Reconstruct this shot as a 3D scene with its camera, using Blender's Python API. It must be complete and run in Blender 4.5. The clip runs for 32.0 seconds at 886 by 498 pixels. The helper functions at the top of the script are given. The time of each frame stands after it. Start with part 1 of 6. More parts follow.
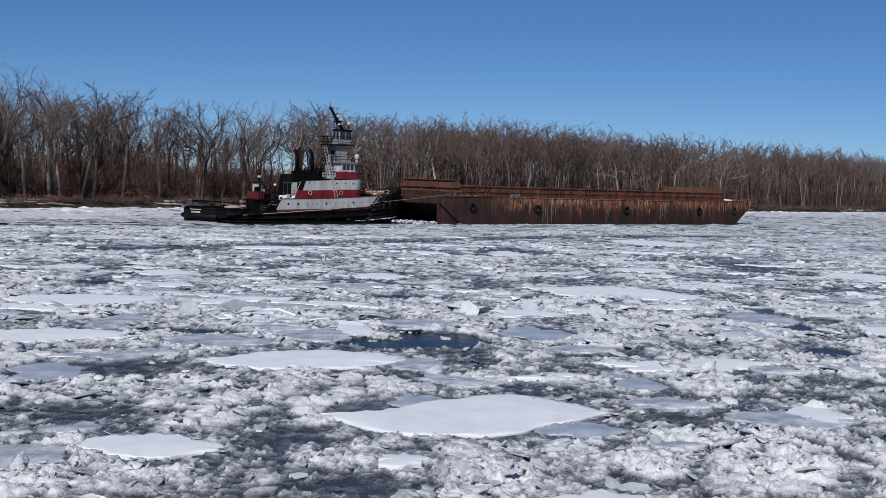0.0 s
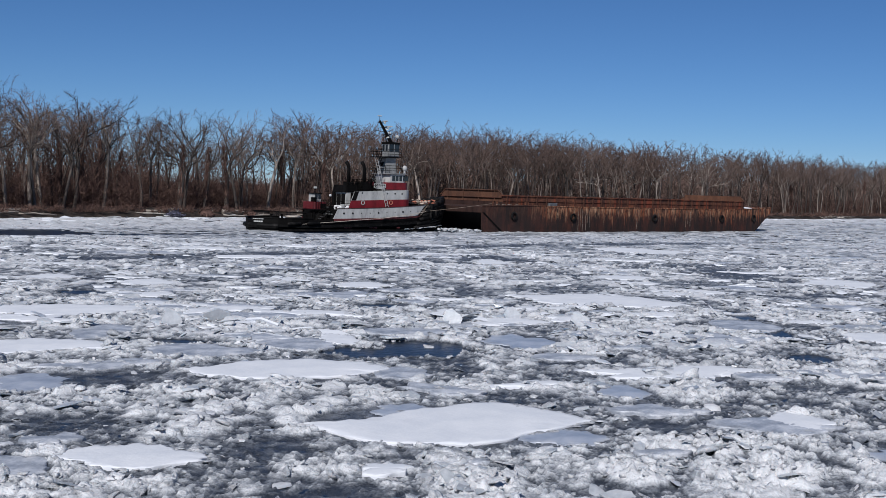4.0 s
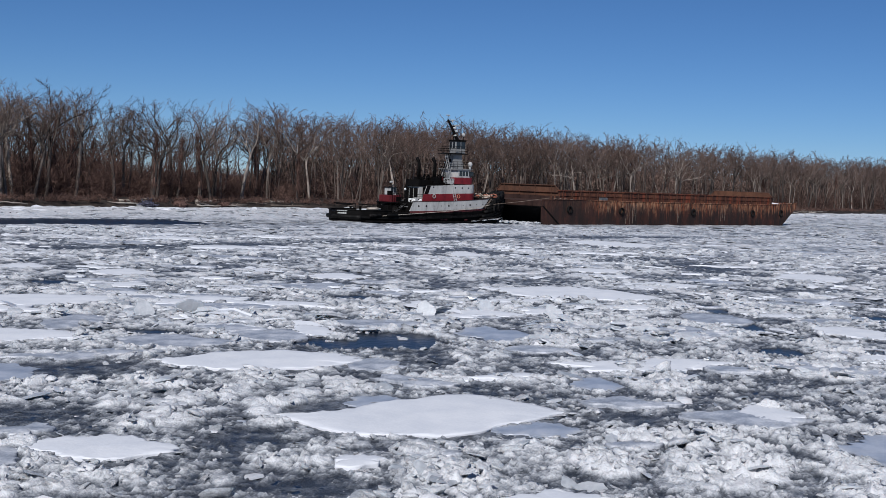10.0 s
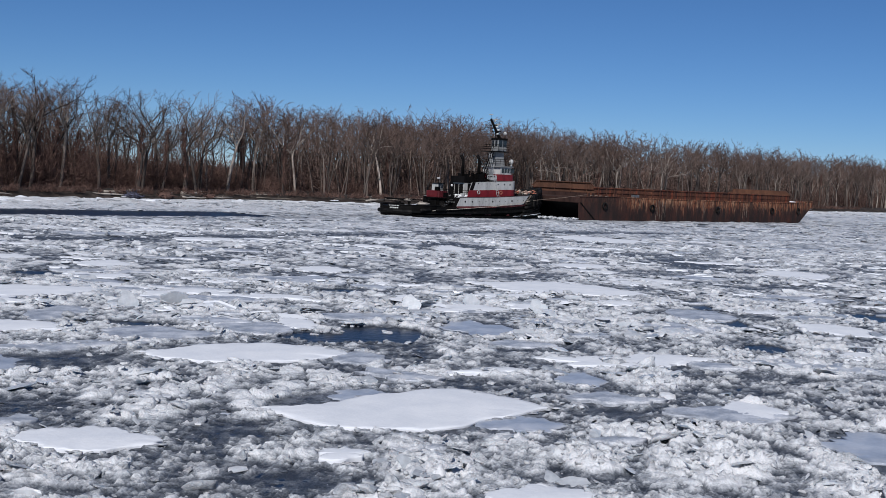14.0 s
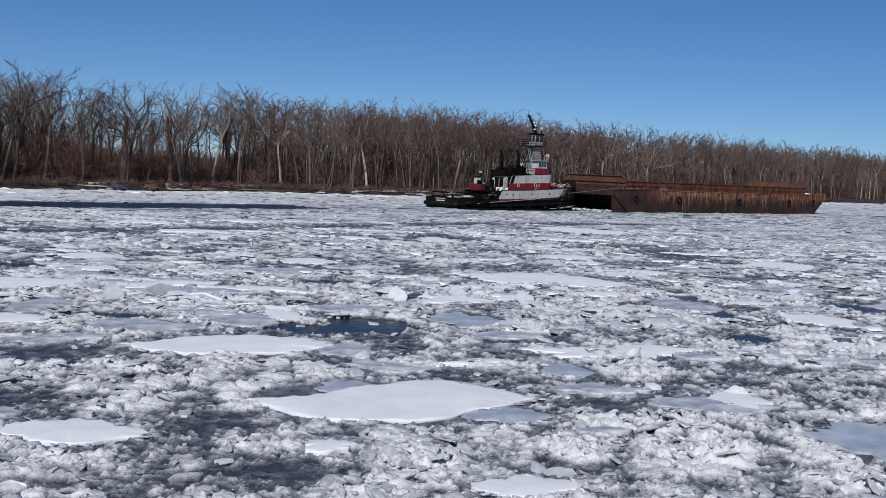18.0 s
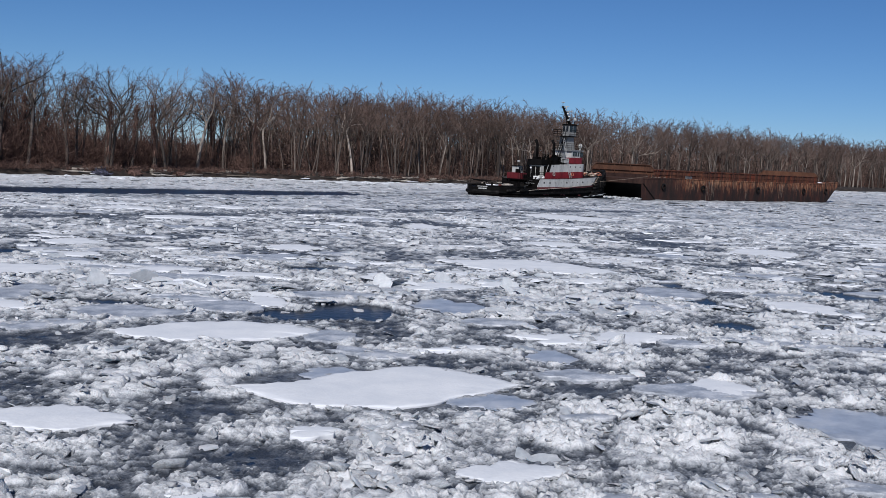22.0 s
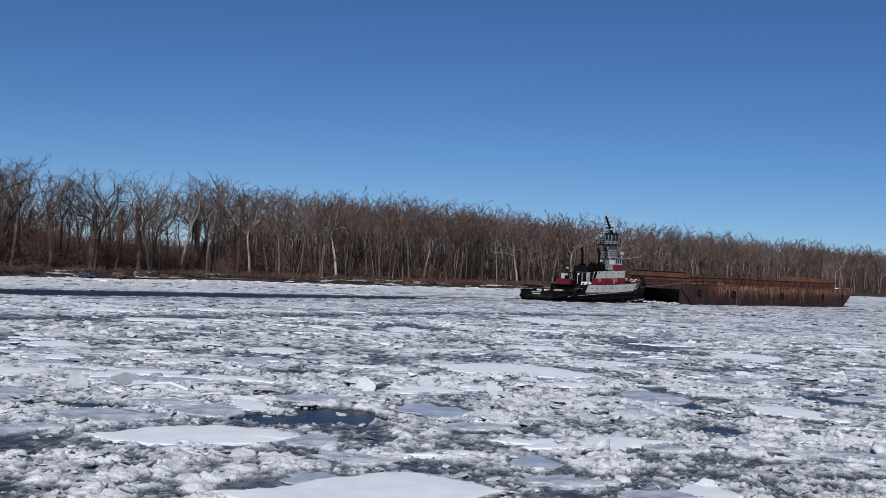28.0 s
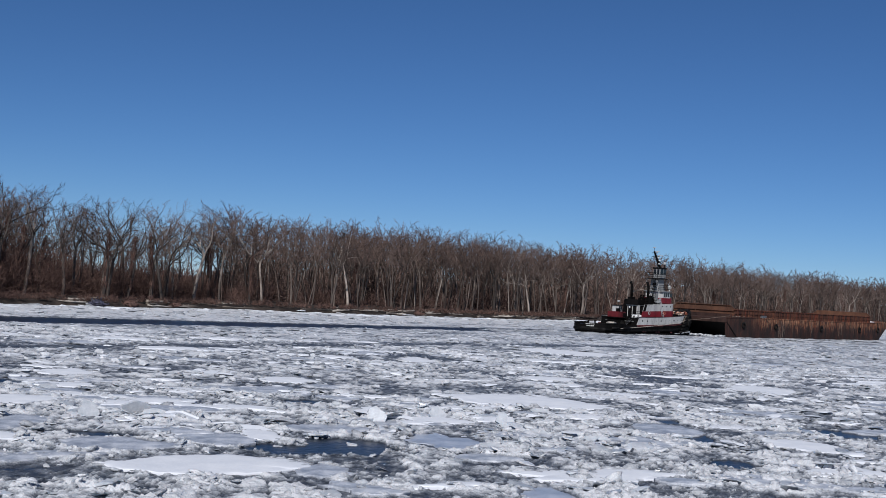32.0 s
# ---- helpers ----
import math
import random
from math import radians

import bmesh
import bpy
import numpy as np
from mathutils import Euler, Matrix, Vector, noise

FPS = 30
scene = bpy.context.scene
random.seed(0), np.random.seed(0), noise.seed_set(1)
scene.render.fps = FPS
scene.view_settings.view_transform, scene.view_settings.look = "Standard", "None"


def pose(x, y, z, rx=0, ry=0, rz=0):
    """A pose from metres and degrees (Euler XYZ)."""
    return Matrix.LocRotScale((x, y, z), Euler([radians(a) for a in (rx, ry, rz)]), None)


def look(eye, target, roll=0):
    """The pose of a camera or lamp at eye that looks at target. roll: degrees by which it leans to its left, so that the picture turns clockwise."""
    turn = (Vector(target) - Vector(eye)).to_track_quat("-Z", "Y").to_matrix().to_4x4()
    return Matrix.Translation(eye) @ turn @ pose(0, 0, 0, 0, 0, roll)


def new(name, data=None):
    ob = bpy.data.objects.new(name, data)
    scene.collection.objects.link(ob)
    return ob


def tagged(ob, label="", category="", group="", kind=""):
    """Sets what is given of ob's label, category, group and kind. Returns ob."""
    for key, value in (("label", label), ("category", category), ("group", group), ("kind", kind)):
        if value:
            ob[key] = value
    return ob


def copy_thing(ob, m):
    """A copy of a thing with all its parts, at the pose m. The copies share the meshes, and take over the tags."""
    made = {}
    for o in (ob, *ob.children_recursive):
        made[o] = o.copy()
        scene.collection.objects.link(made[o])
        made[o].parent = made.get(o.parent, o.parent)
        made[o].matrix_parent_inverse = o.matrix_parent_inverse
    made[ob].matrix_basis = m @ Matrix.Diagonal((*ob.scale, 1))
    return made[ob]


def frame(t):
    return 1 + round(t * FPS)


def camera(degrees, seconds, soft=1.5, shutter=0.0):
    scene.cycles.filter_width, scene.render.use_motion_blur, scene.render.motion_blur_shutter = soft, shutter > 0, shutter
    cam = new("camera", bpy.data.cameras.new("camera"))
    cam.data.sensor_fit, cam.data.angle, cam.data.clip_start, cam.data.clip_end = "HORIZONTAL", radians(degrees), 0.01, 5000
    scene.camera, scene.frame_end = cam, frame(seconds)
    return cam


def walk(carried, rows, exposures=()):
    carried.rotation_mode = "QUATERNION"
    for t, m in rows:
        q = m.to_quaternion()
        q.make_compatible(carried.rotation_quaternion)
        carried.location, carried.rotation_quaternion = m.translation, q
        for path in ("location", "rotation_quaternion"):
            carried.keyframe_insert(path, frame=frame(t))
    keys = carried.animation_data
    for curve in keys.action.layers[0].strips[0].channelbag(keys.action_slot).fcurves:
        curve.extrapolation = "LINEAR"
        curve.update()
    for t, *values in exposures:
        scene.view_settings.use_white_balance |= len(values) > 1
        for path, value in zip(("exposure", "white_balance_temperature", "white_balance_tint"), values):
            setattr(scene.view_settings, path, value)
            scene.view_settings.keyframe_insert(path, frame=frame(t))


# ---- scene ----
# ---- camera ----
cam = camera(42.0, 32.0, soft=0.45)
EYE = (0.0, 0.0, 6.0)


def held(yaw, pitch, roll):
    return pose(*EYE, 90 + pitch, 0, yaw) @ pose(0, 0, 0, 0, 0, roll)


CAMERA_ROWS = [(0.0, 0.0, -3.478, 1.845), (0.5, -0.142, -3.425, 1.814), (1.0, -0.265, -3.289, 1.818), (1.5, -0.403, -3.199, 1.796),
    (2.0, -0.551, -3.111, 1.784), (2.5, -0.686, -3.075, 1.781), (3.0, -0.72, -3.04, 1.743), (3.5, -0.783, -3.053, 1.695),
    (5.5, -0.94, -2.972, 1.561), (6.0, -1.016, -2.984, 1.555), (6.5, -1.132, -3.026, 1.551), (7.0, -1.293, -3.08, 1.584),
    (7.5, -1.449, -3.16, 1.64), (8.0, -1.598, -3.222, 1.713), (8.5, -1.771, -3.318, 1.886), (9.0, -1.908, -3.346, 1.996),
    (9.5, -2.044, -3.346, 2.042), (10.0, -2.13, -3.399, 2.109), (11.0, -2.328, -3.439, 2.293), (12.0, -2.512, -3.514, 2.433),
    (13.0, -2.702, -3.595, 2.556), (14.0, -2.851, -3.66, 2.653), (14.5, -2.89, -3.655, 2.66), (16.5, -3.296, -3.872, 2.645),
    (17.0, -3.416, -3.953, 2.633), (18.0, -3.565, -4.052, 2.59), (19.0, -3.764, -4.127, 2.588), (20.0, -3.983, -4.228, 2.572),
    (21.0, -4.1, -4.371, 2.594), (21.5, -4.191, -4.53, 2.688), (22.0, -4.331, -4.678, 2.796), (22.5, -4.487, -4.85, 2.929),
    (23.0, -4.729, -4.997, 2.947), (23.5, -4.937, -5.097, 2.967), (24.0, -5.175, -5.005, 2.927), (24.5, -5.618, -4.645, 2.871),
    (25.0, -5.732, -4.224, 2.874), (25.5, -5.72, -3.683, 2.857), (26.0, -5.621, -2.402, 2.808), (26.5, -5.444, -1.205, 2.826),
    (28.5, -4.703, 0.72, 3.009), (29.0, -4.578, 0.955, 3.039), (29.5, -4.512, 1.164, 3.103), (30.0, -4.459, 1.306, 3.113),
    (30.5, -4.396, 1.442, 3.168), (31.0, -4.32, 1.639, 3.218), (31.5, -4.311, 1.794, 3.274), (32.0, -4.191, 1.941, 3.299)]
walk(cam, [(t, held(a, b, c)) for t, a, b, c in CAMERA_ROWS], [(0.0, -0.1, 6080, 10), (32.0, -0.1, 6080, 10)])

# ---- sky, sun ----
world = bpy.data.worlds.new("sky")
scene.world = world
world.use_nodes = True
wn = world.node_tree.nodes
sky = wn.new("ShaderNodeTexSky")
sky.sky_type = "NISHITA"
sky.sun_disc = False
SUN_ELEVATION, SUN_AZIMUTH = radians(40), radians(195)  # azimuth clockwise from +y
sky.sun_elevation, sky.sun_rotation = SUN_ELEVATION, SUN_AZIMUTH
sky.altitude, sky.air_density, sky.dust_density, sky.ozone_density = 1500, 0.75, 0.12, 8.0
wn["Background"].inputs["Strength"].default_value = 0.063
tone = wn.new("ShaderNodeHueSaturation")
tone.inputs["Saturation"].default_value, tone.inputs["Value"].default_value = 1.05, 1.08
world.node_tree.links.new(sky.outputs[0], tone.inputs["Color"])
world.node_tree.links.new(tone.outputs[0], wn["Background"].inputs["Color"])
sun = new("sun", bpy.data.lights.new("sun", "SUN"))
sun.data.energy, sun.data.angle, sun.data.color = 4.5, radians(0.55), (1.0, 0.95, 0.89)
sun_from = Vector((math.sin(SUN_AZIMUTH) * math.cos(SUN_ELEVATION), math.cos(SUN_AZIMUTH) * math.cos(SUN_ELEVATION), math.sin(SUN_ELEVATION)))
sun.matrix_basis = look(sun_from * 200, (0, 0, 0))



# ---- numeric noise ----
def lattice(ix, iy, seed):
    n = (ix.astype(np.int64) * 374761393 + iy.astype(np.int64) * 668265263 + seed * 1442695041) & 0xFFFFFFFF
    n = ((n ^ (n >> 13)) * 1274126177) & 0xFFFFFFFF
    return ((n ^ (n >> 16)) & 0xFFFF) / 65535.0


def smooth_noise(x, y, seed=0):
    ix, iy = np.floor(x), np.floor(y)
    fx, fy = x - ix, y - iy
    fx, fy = fx * fx * (3 - 2 * fx), fy * fy * (3 - 2 * fy)
    a, b = lattice(ix, iy, seed), lattice(ix + 1, iy, seed)
    c, d = lattice(ix, iy + 1, seed), lattice(ix + 1, iy + 1, seed)
    return (a + (b - a) * fx) * (1 - fy) + (c + (d - c) * fx) * fy


def fbm(x, y, seed=0, octaves=4):
    total, amp, norm = 0.0, 1.0, 0.0
    for k in range(octaves):
        total = total + amp * smooth_noise(x * 2 ** k, y * 2 ** k, seed + k)
        norm += amp
        amp *= 0.5
    return total / norm


# ---- materials ----
def mat(name, colors, scale=3.0, rough=0.7, metal=0.0, bump=0.2, bump_scale=20.0, stretch=(1, 1, 1), fine=0.25, island=0.0, piece=0.0, spec=0.4, spread=(0.35, 0.65), wet=None, glow=0.0):
    """A surface that varies between two or three colours at two scales; wet darkens it towards a lower height."""
    m = bpy.data.materials.new(name)
    m.use_nodes = True
    nt, n, l = m.node_tree, m.node_tree.nodes, m.node_tree.links
    b = n["Principled BSDF"]
    b.inputs["Roughness"].default_value, b.inputs["Metallic"].default_value = rough, metal
    b.inputs["Specular IOR Level"].default_value = spec
    if glow:
        b.inputs["Subsurface Weight"].default_value, b.inputs["Subsurface Scale"].default_value = glow, 0.08
        b.inputs["Subsurface Radius"].default_value = (0.8, 1.0, 1.1)
    co = n.new("ShaderNodeTexCoord")
    mp = n.new("ShaderNodeMapping")
    mp.inputs["Scale"].default_value = stretch
    l.new(co.outputs["Object"], mp.inputs["Vector"])
    big = n.new("ShaderNodeTexNoise")
    big.inputs["Scale"].default_value, big.inputs["Detail"].default_value, big.inputs["Roughness"].default_value = scale, 5, 0.6
    l.new(mp.outputs[0], big.inputs["Vector"])
    small = n.new("ShaderNodeTexNoise")
    small.inputs["Scale"].default_value, small.inputs["Detail"].default_value = bump_scale, 3
    l.new(mp.outputs[0], small.inputs["Vector"])
    fac = n.new("ShaderNodeMath")
    fac.operation = "MULTIPLY_ADD"
    fac.inputs[1].default_value = fine
    l.new(small.outputs[0], fac.inputs[0])
    sub = n.new("ShaderNodeMath")
    sub.operation = "SUBTRACT"
    sub.inputs[1].default_value = fine * 0.5
    l.new(big.outputs[0], sub.inputs[0])
    l.new(sub.outputs[0], fac.inputs[2])
    out = fac.outputs[0]
    for amount, node, socket in ((island, "ShaderNodeNewGeometry", "Random Per Island"), (piece, "ShaderNodeObjectInfo", "Random")):
        if amount:
            g = n.new(node)
            a = n.new("ShaderNodeMath")
            a.operation = "MULTIPLY_ADD"
            a.inputs[1].default_value = amount
            l.new(g.outputs[socket], a.inputs[0])
            s = n.new("ShaderNodeMath")
            s.operation = "SUBTRACT"
            s.inputs[1].default_value = amount * 0.5
            l.new(out, s.inputs[0])
            l.new(s.outputs[0], a.inputs[2])
            out = a.outputs[0]
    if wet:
        # colour goes darker towards the water level and lighter with height above it
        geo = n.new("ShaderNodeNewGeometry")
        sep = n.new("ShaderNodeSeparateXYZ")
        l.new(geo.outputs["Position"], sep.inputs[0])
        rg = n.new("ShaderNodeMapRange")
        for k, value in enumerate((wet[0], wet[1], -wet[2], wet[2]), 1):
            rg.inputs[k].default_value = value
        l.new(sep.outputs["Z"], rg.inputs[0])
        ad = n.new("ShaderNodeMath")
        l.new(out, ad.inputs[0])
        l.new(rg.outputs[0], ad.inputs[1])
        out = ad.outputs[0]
    ramp = n.new("ShaderNodeValToRGB")
    els = ramp.color_ramp.elements
    els[0].position, els[1].position = spread
    els[0].color, els[1].color = (*colors[0], 1), (*colors[-1], 1)
    for k, c in enumerate(colors[1:-1], 1):
        e = els.new(spread[0] + (spread[1] - spread[0]) * k / (len(colors) - 1))
        e.color = (*c, 1)
    l.new(out, ramp.inputs[0])
    l.new(ramp.outputs[0], b.inputs["Base Color"])
    if bump:
        bp = n.new("ShaderNodeBump")
        bp.inputs["Strength"].default_value, bp.inputs["Distance"].default_value = bump, 0.05
        l.new(small.outputs[0], bp.inputs["Height"])
        l.new(bp.outputs[0], b.inputs["Normal"])
    return m


M_WATER = mat("river_water", [(0.006, 0.011, 0.022), (0.010, 0.018, 0.036)], 0.4, rough=0.28, bump=1.0, bump_scale=3.2, fine=0.1, spec=0.22)
M_SNOW = mat("snow", [(0.64, 0.66, 0.70), (0.74, 0.75, 0.775)], 0.8, rough=0.85, bump=0.2, bump_scale=9, fine=0.2)
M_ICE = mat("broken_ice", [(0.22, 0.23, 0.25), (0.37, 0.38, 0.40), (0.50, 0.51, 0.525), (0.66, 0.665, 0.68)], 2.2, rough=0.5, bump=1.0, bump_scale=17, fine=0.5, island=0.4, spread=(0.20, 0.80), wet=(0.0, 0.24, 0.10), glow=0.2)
M_SHARD = mat("clear_ice_shard", [(0.30, 0.32, 0.35), (0.42, 0.44, 0.465), (0.52, 0.535, 0.555), (0.66, 0.67, 0.685)], 1.8, rough=0.28, bump=0.3, bump_scale=9, fine=0.4, island=0.5, spread=(0.22, 0.80), glow=0.5)
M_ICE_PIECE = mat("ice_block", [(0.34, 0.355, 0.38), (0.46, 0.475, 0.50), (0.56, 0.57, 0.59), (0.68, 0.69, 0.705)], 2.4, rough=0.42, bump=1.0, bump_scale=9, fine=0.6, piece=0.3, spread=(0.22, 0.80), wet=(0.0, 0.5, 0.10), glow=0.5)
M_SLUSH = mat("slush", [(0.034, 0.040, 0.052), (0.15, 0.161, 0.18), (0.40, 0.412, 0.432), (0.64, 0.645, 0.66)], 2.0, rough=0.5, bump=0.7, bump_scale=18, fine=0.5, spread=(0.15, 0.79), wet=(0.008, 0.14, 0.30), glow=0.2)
M_WET = mat("wet_ice", [(0.27, 0.30, 0.36), (0.37, 0.40, 0.46), (0.48, 0.50, 0.55)], 0.8, rough=0.3, bump=0.08, bump_scale=8, fine=0.2, spec=0.3)
M_GREY_ICE = mat("grey_ice", [(0.24, 0.26, 0.30), (0.40, 0.42, 0.46), (0.60, 0.61, 0.64)], 1.2, rough=0.4, bump=0.25, bump_scale=12, fine=0.35)
M_LITTER = mat("bank_litter", [(0.012, 0.009, 0.007), (0.025, 0.018, 0.014), (0.055, 0.040, 0.032)], 0.6, rough=0.95, bump=0.8, bump_scale=5, fine=0.6)
M_BARK = mat("grey_bark", [(0.032, 0.025, 0.022), (0.112, 0.090, 0.075), (0.43, 0.363, 0.307)], 1.0, rough=0.9, bump=0.6, bump_scale=8, stretch=(1, 1, 0.3), piece=0.75, fine=0.3, spread=(0.24, 0.98))
M_POLE = mat("young_bark", [(0.039, 0.030, 0.026), (0.108, 0.086, 0.072), (0.285, 0.237, 0.199)], 1.0, rough=0.9, bump=0.5, bump_scale=8, stretch=(1, 1, 0.3), piece=0.75, fine=0.3, spread=(0.24, 0.98))
M_TWIG = mat("bare_twigs", [(0.045, 0.0300, 0.0252), (0.095, 0.0645, 0.0535), (0.172, 0.123, 0.102)], 0.7, rough=0.95, bump=0, piece=0.5, fine=0.2)
M_WOODS = mat("woods_twigs", [(0.048, 0.0297, 0.0240), (0.108, 0.0685, 0.0552), (0.202, 0.136, 0.111)], 0.12, rough=0.95, bump=0, fine=0.2, island=0.5)
M_STEMS = mat("woods_stems", [(0.046, 0.032, 0.026), (0.094, 0.069, 0.057), (0.205, 0.162, 0.136)], 0.5, rough=0.95, bump=0, fine=0.2, island=0.7, spread=(0.15, 0.85))
M_BRUSH = mat("brush_stems", [(0.044, 0.0232, 0.0182), (0.093, 0.0520, 0.0410), (0.156, 0.092, 0.072)], 0.15, rough=0.95, bump=0, fine=0.2, island=0.35)
M_DEBRIS = mat("blue_grey_debris", [(0.015, 0.015, 0.022), (0.04, 0.04, 0.06), (0.10, 0.10, 0.15)], 2.0, rough=0.8, bump=0.6, bump_scale=6)
M_LOG = mat("driftwood_grey", [(0.14, 0.115, 0.092), (0.28, 0.24, 0.20), (0.48, 0.43, 0.37)], 1.5, rough=0.9, bump=0.4, stretch=(0.3, 1, 1), piece=0.8, spread=(0.15, 0.85))


# ---- mesh helpers ----
def link(name, verts, faces, material, parent=None, label="", smooth=False):
    me = bpy.data.meshes.new(name)
    me.from_pydata(verts if isinstance(verts, list) else verts.tolist(), [], faces if isinstance(faces, list) else faces.tolist())
    if material:
        me.materials.append(material)
    if smooth:
        me.polygons.foreach_set("use_smooth", np.ones(len(me.polygons), dtype=bool))
    ob = new(name, me)
    ob.parent = parent
    if label:
        ob["label"] = label
    return ob


def big_mesh(name, verts, tris, material, smooth=False):
    """A large mesh of triangles from arrays."""
    me = bpy.data.meshes.new(name)
    me.vertices.add(len(verts))
    me.vertices.foreach_set("co", np.ascontiguousarray(verts, dtype=np.float32).ravel())
    me.loops.add(len(tris) * 3)
    me.loops.foreach_set("vertex_index", np.ascontiguousarray(tris, dtype=np.int32).ravel())
    me.polygons.add(len(tris))
    me.polygons.foreach_set("loop_start", np.arange(0, len(tris) * 3, 3, dtype=np.int32))
    me.polygons.foreach_set("use_smooth", np.full(len(tris), smooth, dtype=bool))
    me.update(calc_edges=True)
    me.materials.append(material)
    return new(name, me)


class Shape:
    """Collects boxes, tubes and strips into one mesh."""

    def __init__(self):
        self.v, self.f = [], []

    def add(self, verts, faces):
        k = len(self.v)
        self.v += [tuple(p) for p in verts]
        self.f += [tuple(i + k for i in q) for q in faces]
        return self

    def box(self, x0, x1, y0, y1, z0, z1, c=0.03, m=None):
        """A box with chamfered edges."""
        c = min(c, 0.3 * min(x1 - x0, y1 - y0, z1 - z0))
        bm = bmesh.new()
        bmesh.ops.create_cube(bm, size=1)
        for q in bm.verts:
            q.co = ((x0 + x1) / 2 + q.co.x * (x1 - x0), (y0 + y1) / 2 + q.co.y * (y1 - y0), (z0 + z1) / 2 + q.co.z * (z1 - z0))
        if c > 0.004:
            bmesh.ops.bevel(bm, geom=list(bm.edges), offset=c, segments=1, affect="EDGES")
        return self.merge(bm, m)

    def merge(self, bm, m=None):
        if m is not None:
            bmesh.ops.transform(bm, matrix=m, verts=list(bm.verts))
        bm.verts.index_update()
        self.add([v.co[:] for v in bm.verts], [[v.index for v in f.verts] for f in bm.faces])
        bm.free()
        return self

    def tube(self, path, r, n=8, cap=True):
        """A tube along points; r one radius or one a point."""
        path = [Vector(p) for p in path]
        rs = r if isinstance(r, (list, tuple)) else [r] * len(path)
        rings, up = [], Vector((0, 0, 1))
        for i, p in enumerate(path):
            d = (path[min(i + 1, len(path) - 1)] - path[max(i - 1, 0)]).normalized()
            a = d.cross(up if abs(d.z) < 0.95 else Vector((1, 0, 0))).normalized()
            b = d.cross(a)
            rings.append([p + (a * math.cos(t) + b * math.sin(t)) * rs[i] for t in (2 * math.pi * k / n for k in range(n))])
        faces = [[i * n + k, i * n + (k + 1) % n, (i + 1) * n + (k + 1) % n, (i + 1) * n + k] for i in range(len(path) - 1) for k in range(n)]
        if cap:
            faces += [list(range(n))[::-1], [(len(path) - 1) * n + k for k in range(n)]]
        return self.add([q for ring in rings for q in ring], faces)

    def ring(self, center, axis, radius, r, n=20, k=8):
        """A torus."""
        q = Vector(axis).to_track_quat("Z", "Y")
        verts, faces = [], []
        for i in range(n):
            a = 2 * math.pi * i / n
            for j in range(k):
                b = 2 * math.pi * j / k
                w = radius + r * math.cos(b)
                verts.append(Vector(center) + q @ Vector((w * math.cos(a), w * math.sin(a), r * math.sin(b))))
                faces.append([i * k + j, i * k + (j + 1) % k, (i + 1) % n * k + (j + 1) % k, (i + 1) % n * k + j])
        return self.add(verts, faces)

    def ball(self, center, rx, ry=None, rz=None, n=12, h=8):
        ry, rz = ry or rx, rz or rx
        verts = [(center[0], center[1], center[2] - rz)]
        for j in range(1, h):
            t = -math.pi / 2 + math.pi * j / h
            verts += [(center[0] + rx * math.cos(t) * math.cos(2 * math.pi * i / n), center[1] + ry * math.cos(t) * math.sin(2 * math.pi * i / n), center[2] + rz * math.sin(t)) for i in range(n)]
        verts.append((center[0], center[1], center[2] + rz))
        faces = [[0, 1 + (i + 1) % n, 1 + i] for i in range(n)]
        faces += [[1 + j * n + i, 1 + j * n + (i + 1) % n, 1 + (j + 1) * n + (i + 1) % n, 1 + (j + 1) * n + i] for j in range(h - 2) for i in range(n)]
        top = len(verts) - 1
        faces += [[top, 1 + (h - 2) * n + i, 1 + (h - 2) * n + (i + 1) % n] for i in range(n)]
        return self.add(verts, faces)

    def prism(self, outline, y0, y1):
        """An outline in x and z, pushed from y0 to y1."""
        n = len(outline)
        verts = [(x, y0, z) for x, z in outline] + [(x, y1, z) for x, z in outline]
        faces = [[i, (i + 1) % n, n + (i + 1) % n, n + i] for i in range(n)] + [list(range(n))[::-1], [n + i for i in range(n)]]
        return self.add(verts, faces)

    def make(self, name, material, parent=None, label="", smooth=False):
        return link(name, self.v, self.f, material, parent, label, smooth)


def thing(name, label, category, group="", m=None):
    ob = new(name)
    ob.empty_display_size = 0.2
    if m is not None:
        ob.matrix_basis = m
    return tagged(ob, label, category, group)
# ---- the river ----
# the tow's way: origin and heading at the start, x ahead and y to port
WAY_X, WAY_Y, WAY_TURN = -5.84, 155.85, 39.6
WAY_C, WAY_S = math.cos(radians(WAY_TURN)), math.sin(radians(WAY_TURN))
# the far bank: a line with its direction, land beyond it
BANK_X, BANK_Y, BANK_C, BANK_S = -55.0, 165.0, math.cos(radians(47.0)), math.sin(radians(47.0))


def along_way(x, y):
    dx, dy = x - WAY_X, y - WAY_Y
    return dx * WAY_C + dy * WAY_S, dx * WAY_S - dy * WAY_C


def bank_edge(s):
    """How far the far bank's edge lies off its line, over the length s."""
    return 2.0 * np.sin(s * 0.05) + 1.3 * np.sin(s * 0.13 + 1) + 5.0 * np.exp(-((s - 55) / 35.0) ** 2) - 4.5 - 0.03 * np.clip(s, 0, 300)


def beyond_bank(x, y):
    dx, dy = x - BANK_X, y - BANK_Y
    s = dx * BANK_C + dy * BANK_S
    return s, -dx * BANK_S + dy * BANK_C - bank_edge(s)


def bank_point(s, inland):
    d = inland + bank_edge(np.float64(s))
    return float(BANK_X + s * BANK_C - d * BANK_S), float(BANK_Y + s * BANK_S + d * BANK_C)


